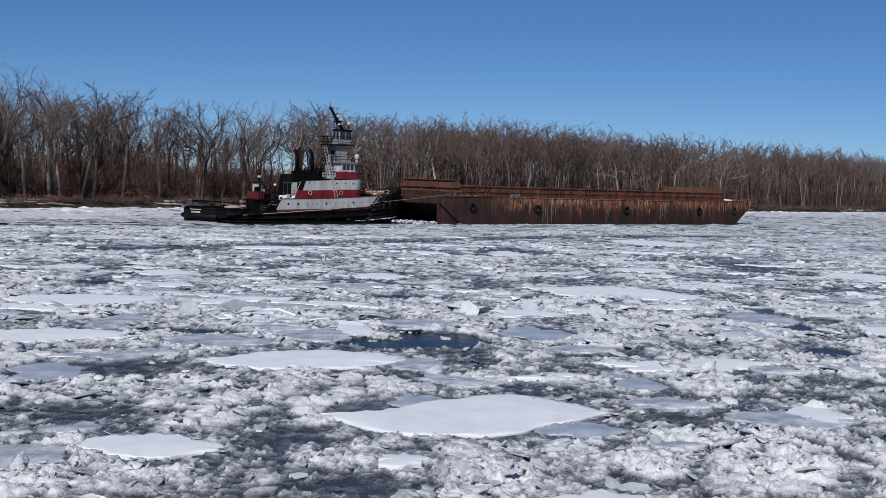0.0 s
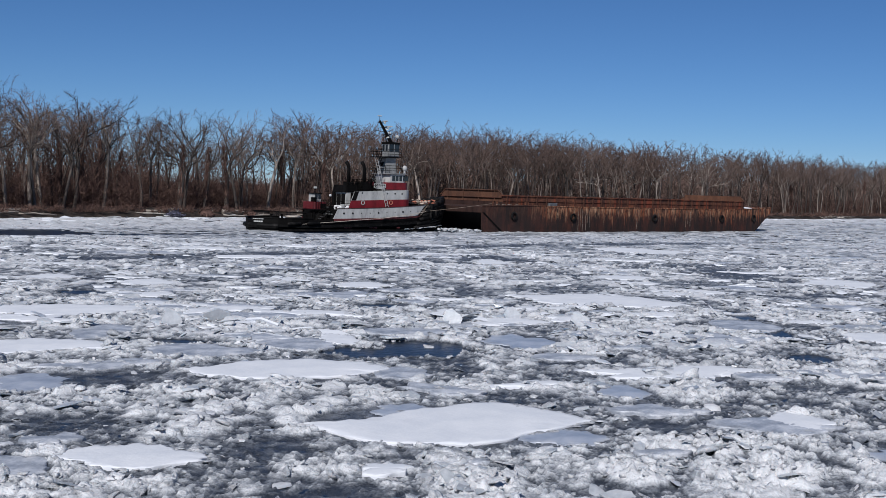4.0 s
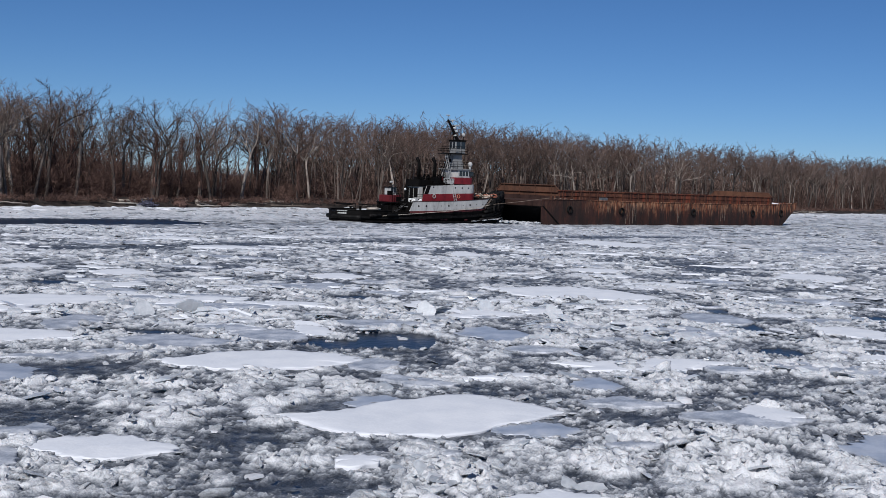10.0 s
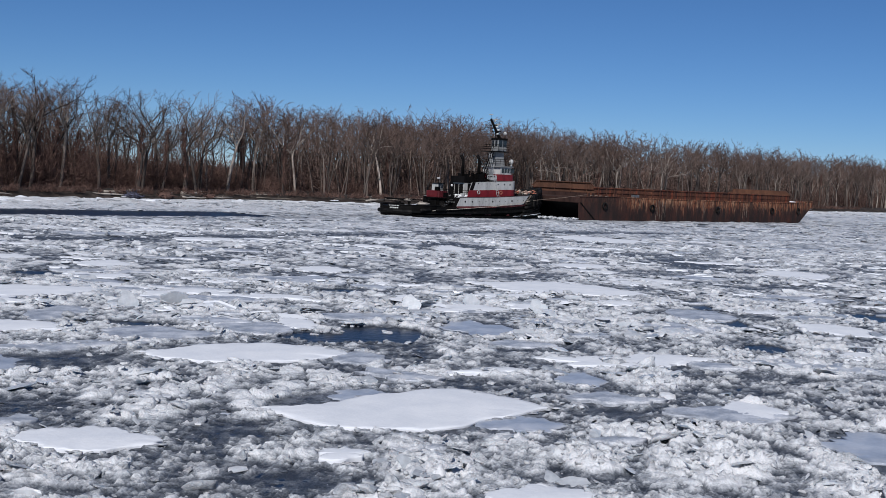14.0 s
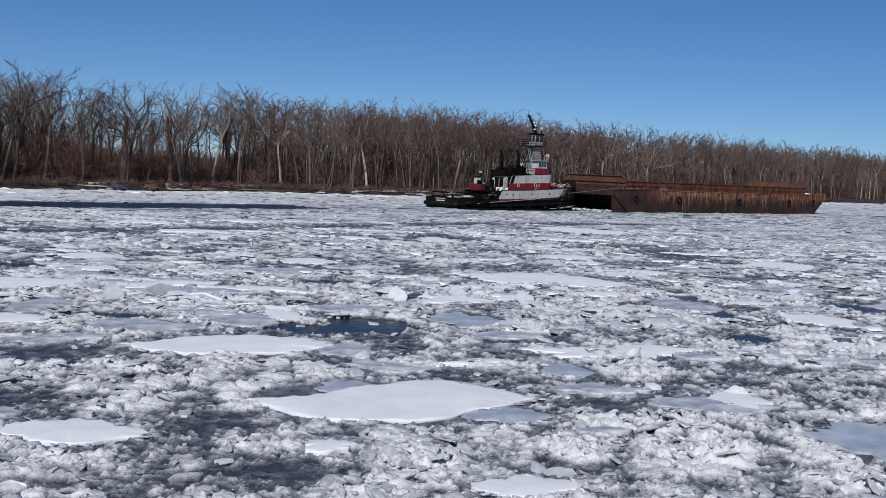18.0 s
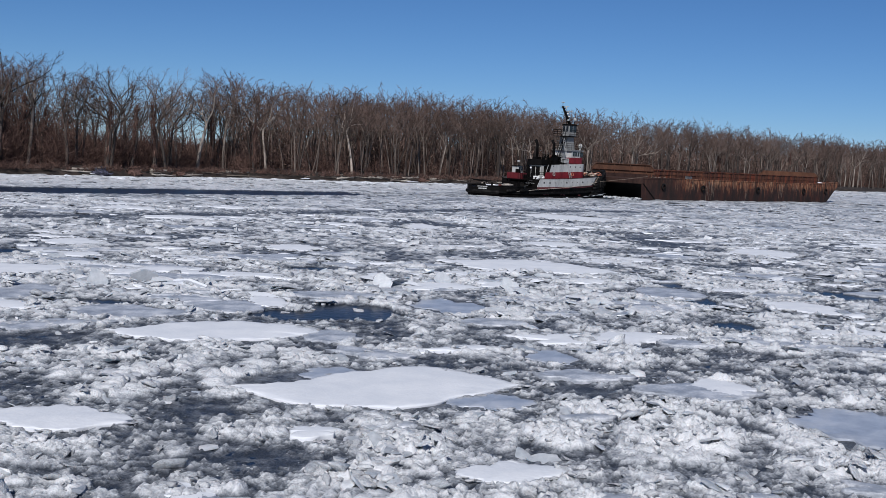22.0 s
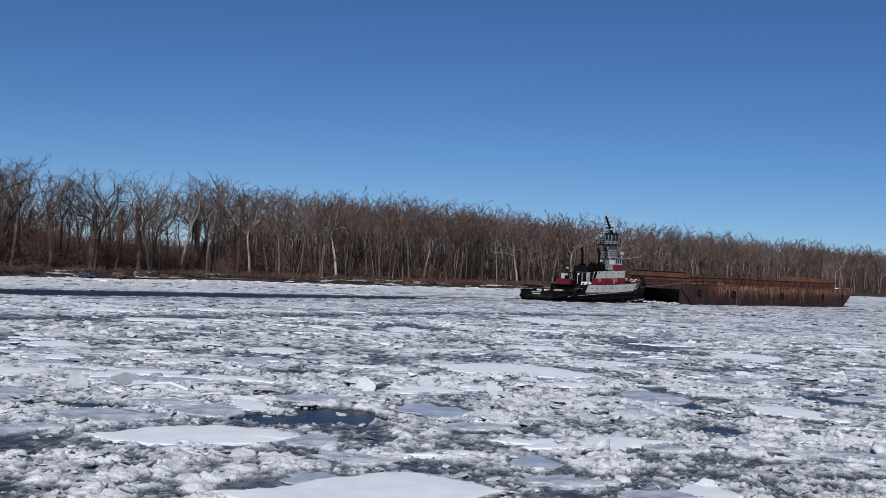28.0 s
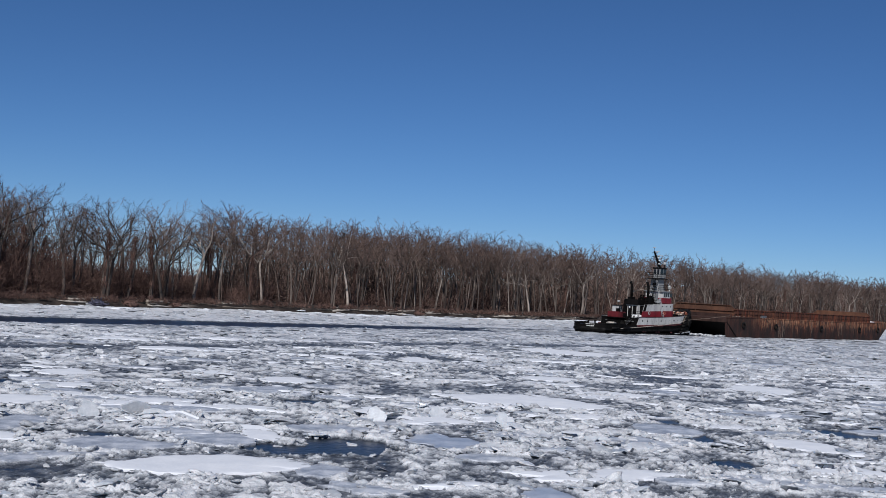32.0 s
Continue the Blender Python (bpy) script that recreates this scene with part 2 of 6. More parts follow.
link("river", [(-3000, -60, 0), (3000, -60, 0), (3000, 4500, 0), (-3000, 4500, 0)], [(0, 1, 2, 3)], M_WATER)
tagged(bpy.data.objects["river"], "dark blue rippled river water between the ice", "water", kind="structure")

# snow floes: x, y, half length, half width, turn
FLOES = [(0.74, 28.95, 3.76, 2.5, 10), (-6.2, 24.5, 1.45, 1.15, 5), (-4.3, 36.7, 3.3, 1.9, 10), (-13.9, 40.3, 2.7, 1.8, 8), (-16.1, 51.6, 3.4, 2.4, 10), (-3.25, 44.1, 0.8, 1.5, 25),
    (-3.7, 68.6, 1.8, 1.9, 0), (-8.0, 71.2, 1.2, 2.2, 0), (-16.0, 66.5, 1.8, 1.9, 0), (9.6, 62.9, 5.0, 3.2, -4), (22.1, 118.5, 4.6, 5.6, 15), (13.8, 80.3, 2.2, 1.9, 0),
    (4.1, 51.7, 1.6, 1.2, 0), (29.2, 80.4, 2.8, 3.4, 0), (19.7, 48.9, 1.7, 2.0, 0), (5.3, 93.2, 1.4, 3.6, 0), (-22.1, 68.4, 1.6, 1.7, 0), (10.0, 30.2, 0.9, 1.1, 0), (3.1, 21.2, 1.0, 0.75, 6)]
GREY_FLOES = [(-7.9, 40.2, 2.0, 1.6, 8), (-4.7, 42.6, 1.6, 1.5, 5), (-12.5, 44.7, 1.1, 2.1, 0), (-0.65, 36.5, 1.0, 1.0, 0), (5.0, 41.0, 1.1, 0.9, 5), (-0.6, 46.9, 2.2, 1.3, 0), (14.6, 52.5, 1.5, 2.5, 0), (-8.6, 23.1, 1.2, 1.2, 0), (9.2, 29.6, 1.9, 0.9, 0)]
# wet blue plates and thin slush: x, y, half length, half width
WET = [(12.4, 25.7, 2.0, 2.1), (3.8, 45.0, 1.5, 2.1), (6.05, 34.2, 0.8, 1.1), (3.45, 27.65, 1.0, 0.95), (-11.4, 33.3, 1.1, 1.5), (-0.5, 30.5, 0.9, 0.8)]
DARK = [(-1.6, 39.4, 2.0, 1.3), (1.2, 38.6, 1.1, 2.4), (2.5, 33.8, 0.8, 2.4), (-1.8, 21.8, 1.3, 1.3), (-3.4, 26.5, 0.9, 1.0), (-5.6, 20.5, 1.0, 0.8), (-9.1, 42.6, 2.3, 1.2), (15.6, 54.4, 0.8, 8.5), (14.1, 42.7, 1.3, 2.8),
    (12.6, 35.4, 1.9, 1.7), (23.9, 55.5, 1.8, 4.2), (-18.2, 59.8, 1.9, 2.8), (-1.8, 57.4, 2.3, 2.2), (-15.8, 47.0, 1.2, 1.7), (-11.2, 37.8, 0.9, 0.9), (23.1, 86.0, 2.8, 8.0), (6.2, 29.0, 0.6, 1.0),
    (12.3, 30.8, 0.7, 2.0), (6.0, 98.0, 3.2, 4.5), (-9.3, 34.3, 2.0, 1.4), (9.6, 36.4, 1.6, 2.4), (-8.3, 27.6, 1.6, 1.3),
    (11.1, 33.2, 1.5, 1.3), (14.1, 31.5, 1.0, 0.9), (9.3, 25.6, 0.4, 0.9), (8.6, 27.4, 1.1, 0.4), (6.8, 21.8, 0.8, 0.35)]
RIDGES = [(6.9, 26.9, 1.3, 1.5), (7.3, 23.9, 1.6, 1.0), (1.1, 22.9, 1.1, 1.1), (0.5, 20.9, 1.0, 0.9), (-7.6, 47.7, 2.5, 1.6), (5.9, 43.0, 1.5, 1.6), (12.6, 28.8, 1.6, 0.6), (10.2, 22.4, 1.2, 1.0), (-5.6, 22.1, 0.9, 0.8),
    (-4.4, 32.9, 0.9, 1.4), (-6.7, 32.2, 1.2, 1.3), (8.5, 35.4, 1.4, 2.0), (0.5, 51.9, 5.0, 1.0), (10.3, 25.8, 0.5, 1.6), (-9.0, 21.5, 1.5, 0.9), (-2.4, 23.8, 0.7, 0.6), (4.4, 24.4, 0.9, 0.9)]
HOLES = [(-0.2, 42.5, 1.75, 2.5), (-2.1, 41.2, 1.4, 1.4), (24.2, 54.8, 1.9, 2.0), (15.4, 50.3, 0.7, 2.0), (15.9, 57.5, 0.6, 2.0), (14.6, 42.8, 1.0, 1.0), (-2.2, 57.6, 1.4, 0.8), (-9.3, 42.9, 1.9, 0.5), (-17.5, 60.4, 1.6, 1.1)]


def near_any(x, y, spots, grow=1.0):
    best = np.full(x.shape, 9.0)
    for s in spots:
        a = radians(s[4]) if len(s) > 4 else 0.0
        dx, dy = x - s[0], y - s[1]
        u, v = dx * math.cos(a) + dy * math.sin(a), -dx * math.sin(a) + dy * math.cos(a)
        best = np.minimum(best, np.hypot(u / (s[2] * grow), v / (s[3] * grow)))
    return best


def open_water(x, y):
    """How thin or open the pack is (0 to 1), the tow's track, and clear holes."""
    u, v = along_way(x, y)
    wob = 1.6 * (fbm(x * 0.2, y * 0.2, 31, 4) - 0.5)
    channel = ((v > -3.6 - wob) & (v < np.clip(8.3 - 0.09 * (u + 20), 5.6, 9.6) + wob) & (u < 151)).astype(float)
    old = np.exp(-((v - 34.2 + 0.15 * np.minimum(u, 0) + 6 * (fbm(x * 0.03, y * 0.03, 5, 2) - 0.5)) / 2.6) ** 2) * (u > -62) * (u < 22)
    ragged = 1.1 * (fbm(x * 0.9, y * 0.9, 9, 4) - 0.5)
    thin = np.clip(1.30 - near_any(x, y, DARK) + 1.3 * ragged, 0, 1)
    # thin leads that wander through the pack
    lead = np.clip(1.15 - np.abs(fbm(x * 0.16, y * 0.13, 141, 4) - 0.5) / 0.030, 0, 1) * np.clip(5 * fbm(x * 0.07, y * 0.07, 151, 2) - 2.2, 0, 1)
    thin = np.maximum(thin, lead * np.clip(0.9 + ragged, 0, 1))
    specks = fbm(x * 2.6, y * 2.2, 95, 3) - 0.5
    hole = (near_any(x, y, HOLES) + 0.8 * ragged + 0.7 * specks < 0.95).astype(float)
    return np.maximum(channel, np.maximum(0.75 * old, thin)), channel, hole


def domes(x, y, size, seed, fill=0.8, steep=0.55):
    """Rounded, tilted blocks that overlap: the height (0 to 1) of the tallest at each point."""
    X, Y = x / size, y / size
    ix, iy = np.floor(X), np.floor(Y)
    best = np.zeros(X.shape)
    for i in (-1, 0, 1):
        for j in (-1, 0, 1):
            cx, cy = ix + i, iy + j
            r0, r1, r2, r3 = (lattice(cx, cy, seed + k) for k in range(4))
            a = r2 * 6.283
            dx, dy = X - cx - r0, Y - cy - r1
            u, v = dx * np.cos(a) + dy * np.sin(a), dy * np.cos(a) - dx * np.sin(a)
            rx = 0.42 + 0.40 * r3
            q = (u / rx) ** 2 + (v / (rx * (0.55 + 0.4 * r0))) ** 2
            tall = np.clip((r1 * 7.3) % 1.0 * 0.75 + 0.25, 0, 1) * ((r0 * 5.7 + r3) % 1.0 < fill)
            best = np.maximum(best, tall * np.clip(1 - q, 0, 1) ** steep * (1 + 0.55 * u / rx))
    return best


def shards(x, y, size, seed, fill=0.6):
    """Broken plates with tilted flat tops and open cracks: the height (0 to about 1) at each point."""
    X, Y = x / size, y / size
    ix, iy = np.floor(X), np.floor(Y)
    f1, f2, top = np.full(X.shape, 9.0), np.full(X.shape, 9.0), np.zeros(X.shape)
    for i in (-1, 0, 1):
        for j in (-1, 0, 1):
            cx, cy = ix + i, iy + j
            r0, r1, r2, r3 = (lattice(cx, cy, seed + k) for k in range(4))
            dx, dy = X - cx - 0.1 - 0.8 * r0, Y - cy - 0.1 - 0.8 * r1
            d = np.hypot(dx, dy)
            closer = d < f1
            f2 = np.where(closer, f1, np.minimum(f2, d))
            f1 = np.where(closer, d, f1)
            top = np.where(closer, (r2 < fill) * (0.30 + 0.55 * r3 + 1.5 * (r0 - 0.5) * dx + 1.9 * (r2 - 0.3) * dy), top)
    return np.clip(top, 0, 1.2) * (f2 - f1 > 0.10)


def heaped(x, y):
    """How high the pack is heaped up (0 to 1)."""
    drift = np.clip(4.2 * fbm(x * 0.22, y * 0.26, 3, 4) - 1.75, 0, 1)
    ridge = np.clip(1.35 - near_any(x, y, RIDGES) + 1.5 * (fbm(x * 0.9, y * 0.9, 75, 4) - 0.5), 0, 1)
    return np.maximum(0.6 * drift, ridge), ridge


def pack_height(x, y):
    """The height of the heaped brash and the slush; below 0 there is water."""
    wx, wy = x + 0.5 * (fbm(x * 1.6, y * 1.6, 81, 4) - 0.5), y + 0.5 * (fbm(x * 1.6, y * 1.6, 85, 4) - 0.5)
    heap, ridge = heaped(x, y)
    water, channel, hole = open_water(x, y)
    far = np.clip((y - 60) / 60, 0, 1)
    big = domes(wx, wy, 1.25, 401, 0.62) * domes(wx, wy, 3.1, 441, 0.75, 0.4)
    ux, uy = x + 0.12 * (fbm(x * 3.0, y * 3.0, 83, 2) - 0.5), y + 0.12 * (fbm(x * 3.0, y * 3.0, 87, 2) - 0.5)
    mid = np.maximum(0.62 * domes(wx, wy, 0.52, 411, 0.6), 0.95 * shards(ux, uy, 0.62, 481, 0.55))
    small = np.maximum(0.7 * domes(wx, wy, 0.22, 421, 0.6), 0.95 * shards(ux, uy, 0.27, 491, 0.6))
    crust = fbm(x * 5.0, y * 5.0, 27, 3) - 0.5
    solid = 1 - water
    tiny = domes(wx, wy, 0.12, 431, 0.75) * (y < 64)
    h = -0.034 + 0.012 * heap + 0.05 * (fbm(x * 0.5, y * 0.7, 11, 3) - 0.5)
    h += big * (0.06 + 0.17 * heap) * solid + mid * (0.085 + 0.10 * heap) * (0.42 + 0.58 * solid) + small * (0.09 + 0.06 * heap) * (0.75 + 0.25 * solid)
    h += tiny * (0.055 + 0.035 * heap)
    far_lumps = domes(wx, wy, 0.95, 451, 0.6) * (y > 58)
    h += ridge * 0.15 * np.clip(fbm(x * 0.8, y * 0.9, 71, 3) * 2.2 - 0.6, 0, 1) + crust * (0.05 + 0.07 * heap) + far_lumps * (0.04 + 0.07 * heap) * (0.3 + 0.7 * solid)
    plain = np.clip(6 * fbm(x * 0.35, y * 0.40, 181, 3) - 2.8, 0, 1) * solid * (1 - 0.6 * ridge)
    h = h * (1 - 0.5 * plain) + plain * (0.16 * shards(wx, wy, 1.1, 461) + 0.09 * shards(wx, wy, 0.45, 471, 0.7))
    h = h * (1 - 0.25 * far) - 0.022 * water + 0.10 * np.clip((y - 95) / 20, 0, 1) * (fbm(x * 1.3, y * 1.3, 171, 2)) * solid
    h = np.maximum(h, 0.004 + 0.02 * crust)
    # the pack lies low and crushed beside the tow's track
    h = h * (1 - 0.2 * np.exp(-((along_way(x, y)[1] - 9) / 6.5) ** 2) * np.clip((y - 105) / 20, 0, 1))
    h = h - channel * 0.6 - hole * 0.5
    plate = near_any(x, y, FLOES + GREY_FLOES, 0.97) + 0.10 * (fbm(x * 2.2, y * 2.2, 35, 2) - 0.5)
    h = np.where(plate < 1, np.minimum(h, 0.03), h)
    flat = np.clip(1.2 - near_any(x, y, WET) + 0.25 * (fbm(x * 1.5, y * 1.5, 37, 2) - 0.5), 0, 0.2) * 5
    h = h * (1 - flat) + flat * 0.02
    inland = beyond_bank(x, y)[1]
    return h + 0.10 * np.clip((inland + 30) / 30, 0, 1)


def sheet(name, xs, ys, label, keep=None):
    X, Y = np.meshgrid(xs, ys)
    Z = np.maximum(pack_height(X, Y), -0.25)
    nx, ny = len(xs), len(ys)
    i = (np.arange(ny - 1)[:, None] * nx + np.arange(nx - 1)[None, :]).ravel()
    quads = np.stack([i, i + 1, i + nx + 1, i + nx], 1)
    z = Z.ravel()
    live = (z[quads] > -0.02).any(1)
    if keep is not None:
        live &= keep(X, Y).ravel()[quads].all(1)
    quads = quads[live]
    used, back = np.unique(quads.ravel(), return_inverse=True)
    quads = back.reshape(-1, 4)
    verts = np.stack([X.ravel(), Y.ravel(), z], 1)[used]
    ob = big_mesh(name, verts, np.concatenate([quads[:, [0, 1, 2]], quads[:, [0, 2, 3]]]), M_SLUSH, smooth=True)
    return tagged(ob, label, "ice", kind="stuff")


def riverside(x, y):
    return beyond_bank(x, y)[1] < 1.0


sheet("slush_ice", np.arange(-14, 17.01, 0.055), np.arange(16, 28.01, 0.065), "grey slush heaped with crusted white lumps and dark low gaps")
sheet("slush_ice", np.arange(-19, 24.01, 0.075), np.arange(28, 42.01, 0.085), "grey slush and crusted lumps with dark gaps")
sheet("slush_ice", np.arange(-26, 35.01, 0.11), np.arange(42, 62.01, 0.13), "grey refrozen slush between white plates")
sheet("slush_ice", np.arange(-42, 66.01, 0.19), np.arange(62, 112.01, 0.23), "grey refrozen slush further out on the river")
sheet("slush_ice", np.arange(-75, 105.01, 0.45), np.arange(112, 170.01, 0.55), "grey slush and brash ice in the middle of the river", riverside)
sheet("slush_ice", np.arange(-110, 300.01, 1.3), np.arange(170, 520.01, 1.3), "grey slush and brash ice towards the far bank", riverside)


# ---- blocks of ice ----
def block_forms(count, flat, seed):
    """Irregular broken pieces: a squashed, jittered ball of 14 points each."""
    r = np.random.default_rng(seed)
    base = np.array([(0, 0, 1), (0, 0, -1)] + [(math.cos(a), math.sin(a), 0.45) for a in np.linspace(0, 2 * math.pi, 6, endpoint=False)]
                    + [(math.cos(a + 0.5), math.sin(a + 0.5), -0.5) for a in np.linspace(0, 2 * math.pi, 6, endpoint=False)])
    tris = [(0, 2 + k, 2 + (k + 1) % 6) for k in range(6)] + [(1, 8 + (k + 1) % 6, 8 + k) for k in range(6)]
    tris += [(2 + k, 8 + k, 2 + (k + 1) % 6) for k in range(6)] + [(2 + (k + 1) % 6, 8 + k, 8 + (k + 1) % 6) for k in range(6)]
    forms = []
    for _ in range(count):
        v = base * r.uniform(0.5, 1.45, (14, 1)) + r.normal(0, 0.14, (14, 3))
        v *= (1.0, r.uniform(0.4, 0.95), r.uniform(*flat))
        forms.append(v)
    return np.array(forms), np.array(tris)


LUMPS, LUMP_TRIS = block_forms(24, (0.30, 0.60), 1)
SLABS, _ = block_forms(24, (0.08, 0.18), 2)


def clump_forms(count, seed):
    """Crusted, knobbly lumps of 42 points."""
    r = np.random.default_rng(seed)
    bm = bmesh.new()
    bmesh.ops.create_icosphere(bm, subdivisions=2, radius=1)
    bm.verts.index_update()
    base = np.array([v.co[:] for v in bm.verts])
    tris = np.array([[v.index for v in f.verts] for f in bm.faces])
    bm.free()
    forms = []
    for _ in range(count):
        knobs = r.normal(0, 1, (9, 3))
        knobs /= np.linalg.norm(knobs, axis=1)[:, None]
        bulge = np.clip(base @ knobs.T - 0.55, 0, 1).max(1) * r.uniform(0.5, 1.1)
        v = base * (0.55 + 1.2 * bulge + r.normal(0, 0.11, len(base)))[:, None] + r.normal(0, 0.05, base.shape)
        forms.append(v * (1.1, r.uniform(0.5, 1.0), r.uniform(0.28, 0.6)))
    return np.array(forms), tris


CLUMPS, CLUMP_TRIS = clump_forms(24, 3)


def scatter(name, x, y, size, label, slab_share=0.45, tilt=14.0, lift=0.25, material=M_ICE, seed=0, clumps=False):
    """Many blocks joined into one mesh, lying in the slush."""
    r = np.random.default_rng(seed)
    n = len(x)
    z = np.maximum(pack_height(x, y), 0.0)
    kind = r.random(n) < slab_share
    pick = r.integers(0, 24, n)
    if clumps:
        kind[:] = False
    v = (CLUMPS[pick] if clumps else np.where(kind[:, None, None], SLABS[pick], LUMPS[pick])) * size[:, None, None]
    v = v * np.stack([np.ones(n), np.ones(n), np.where(y > 112, 0.6, 1.0)], 1)[:, None, :]
    a, b, c = r.uniform(0, 2 * np.pi, n), np.radians(r.normal(0, tilt, n)), np.radians(r.normal(0, tilt, n))
    steep = r.random(n) < 0.03
    b = np.where(steep, b * 3.2, b)
    X, Y, Z = v[..., 0], v[..., 1], v[..., 2]
    Y, Z = Y * np.cos(b)[:, None] - Z * np.sin(b)[:, None], Y * np.sin(b)[:, None] + Z * np.cos(b)[:, None]
    X, Z = X * np.cos(c)[:, None] + Z * np.sin(c)[:, None], -X * np.sin(c)[:, None] + Z * np.cos(c)[:, None]
    X, Y = X * np.cos(a)[:, None] - Y * np.sin(a)[:, None], X * np.sin(a)[:, None] + Y * np.cos(a)[:, None]
    up = z + size * np.where(kind, 0.04, lift * 0.25)
    verts = np.stack([X + x[:, None], Y + y[:, None], Z + up[:, None]], -1).reshape(-1, 3)
    form = CLUMP_TRIS if clumps else np.concatenate([LUMP_TRIS[:6], LUMP_TRIS[12:]])
    tris = (form[None] + (np.arange(n) * v.shape[1])[:, None, None]).reshape(-1, 3)
    return tagged(big_mesh(name, verts, tris, material, smooth=clumps), label, "ice", kind="stuff")


def sow(n, x0, x1, y0, y1, s0, s1, seed, bias=1.0):
    """Places and sizes for blocks, fewer in open water and on floes, more and larger on heaps."""
    r = np.random.default_rng(seed)
    x, y = r.uniform(x0, x1, n), r.uniform(y0, y1, n)
    water, channel, hole = open_water(x, y)
    heap, ridge = heaped(x, y)
    density = np.clip(0.18 + 0.9 * heap, 0, 1) * np.clip(1.0 - 0.8 * water - channel - hole, 0, 1)
    density *= (near_any(x, y, FLOES, 0.95) > 1) * (near_any(x, y, GREY_FLOES, 0.95) > 1) * (near_any(x, y, WET) > 0.95)
    density *= beyond_bank(x, y)[1] < 1.0
    ok = r.random(n) < density
    x, y = x[ok], y[ok]
    q = r.random(len(x))
    size = s0 + (s1 - s0) * q ** 3.0
    size *= (0.75 + 0.6 * fbm(x * 0.12, y * 0.12, 44, 2)) * (1 + 0.35 * ridge[ok]) * (1 - 0.45 * water[ok])
    size *= np.where((np.abs(along_way(x, y)[1]) < 13) & (y > 112), 0.5, 1.0)
    return x, y, size * bias


scatter("brash_ice", *sow(9000, -14, 17, 16, 34, 0.03, 0.17, 106), "crusted lumps of white brash ice", seed=6, clumps=True)
scatter("brash_ice", *sow(1000, -14, 17, 16, 34, 0.10, 0.32, 101), "thin broken shards of clear grey ice", seed=1, slab_share=1.0, tilt=16, material=M_SHARD)
scatter("brash_ice", *sow(6500, -27, 35, 34, 62, 0.08, 0.36, 108), "crusted white lumps further out in the pack", seed=8, clumps=True)
scatter("brash_ice", *sow(3200, -27, 35, 34, 62, 0.12, 0.50, 105), "thin shards of grey ice further out in the pack", seed=5, slab_share=1.0, tilt=11, material=M_SHARD)
scatter("brash_ice", *sow(16000, -45, 68, 62, 112, 0.08, 0.36, 102), "broken lumps and thin plates of white ice", seed=2, slab_share=0.6, tilt=7)
scatter("brash_ice", *sow(16000, -95, 120, 112, 260, 0.2, 1.1, 103), "broken white ice in the middle of the river", seed=3, slab_share=1.0, tilt=1.5)
scatter("brash_ice", *sow(16000, -48, 80, 46, 150, 0.06, 0.55, 109), "thin white snow-topped cakes out in the pack", seed=9, slab_share=1.0, tilt=2.0, material=M_SNOW)
scatter("brash_ice", *sow(16000, -70, 105, 100, 200, 0.10, 0.34, 107), "small white lumps out on the river", seed=7, slab_share=0.2, tilt=8)
scatter("brash_ice", *sow(9000, 20, 260, 190, 480, 0.4, 1.6, 104), "far white ice along the wooded bank", seed=4, slab_share=1.0, tilt=1.2)


def outline(rx, ry, seed, n=64, ragged=0.12, point=0.0):
    """A ragged closed outline round the origin."""
    r = np.random.default_rng(seed)
    a = np.linspace(0, 2 * np.pi, n, endpoint=False)
    w = (1 - point) + point / (np.abs(np.cos(a)) + np.abs(np.sin(a))) * 1.08
    for k in range(2, 9):
        w += ragged * 1.6 / k * np.cos(k * a + r.uniform(0, 6.28)) * r.uniform(0.3, 1)
    w += r.normal(0, ragged * 0.22, n)
    return [(rx * w[i] * math.cos(a[i]), ry * w[i] * math.sin(a[i])) for i in range(n)]


def lens(rx, ry, seed, n=64, back=(1.25, 0.7), front=(1.0, 1.15), ragged=0.02):
    """An outline that tapers to both ends: how blunt the far and the near edge run out, left and right."""
    r = np.random.default_rng(seed)
    points = []
    for (p, q), side in ((front, -1), (back, 1)):
        peak = (p - q) / (p + q)
        tall = (1 + peak) ** p * (1 - peak) ** q
        for k in range(n // 2):
            x = math.cos(math.pi * (k + 0.5) / (n // 2)) * side
            y = side * ((1 + x) ** p * (1 - x) ** q / tall)
            points.append((rx * x, ry * (y + min(1, abs(y) * 2.5) * (r.normal(0, ragged) + 0.04 * math.sin(9 * x + seed)))))
    return points


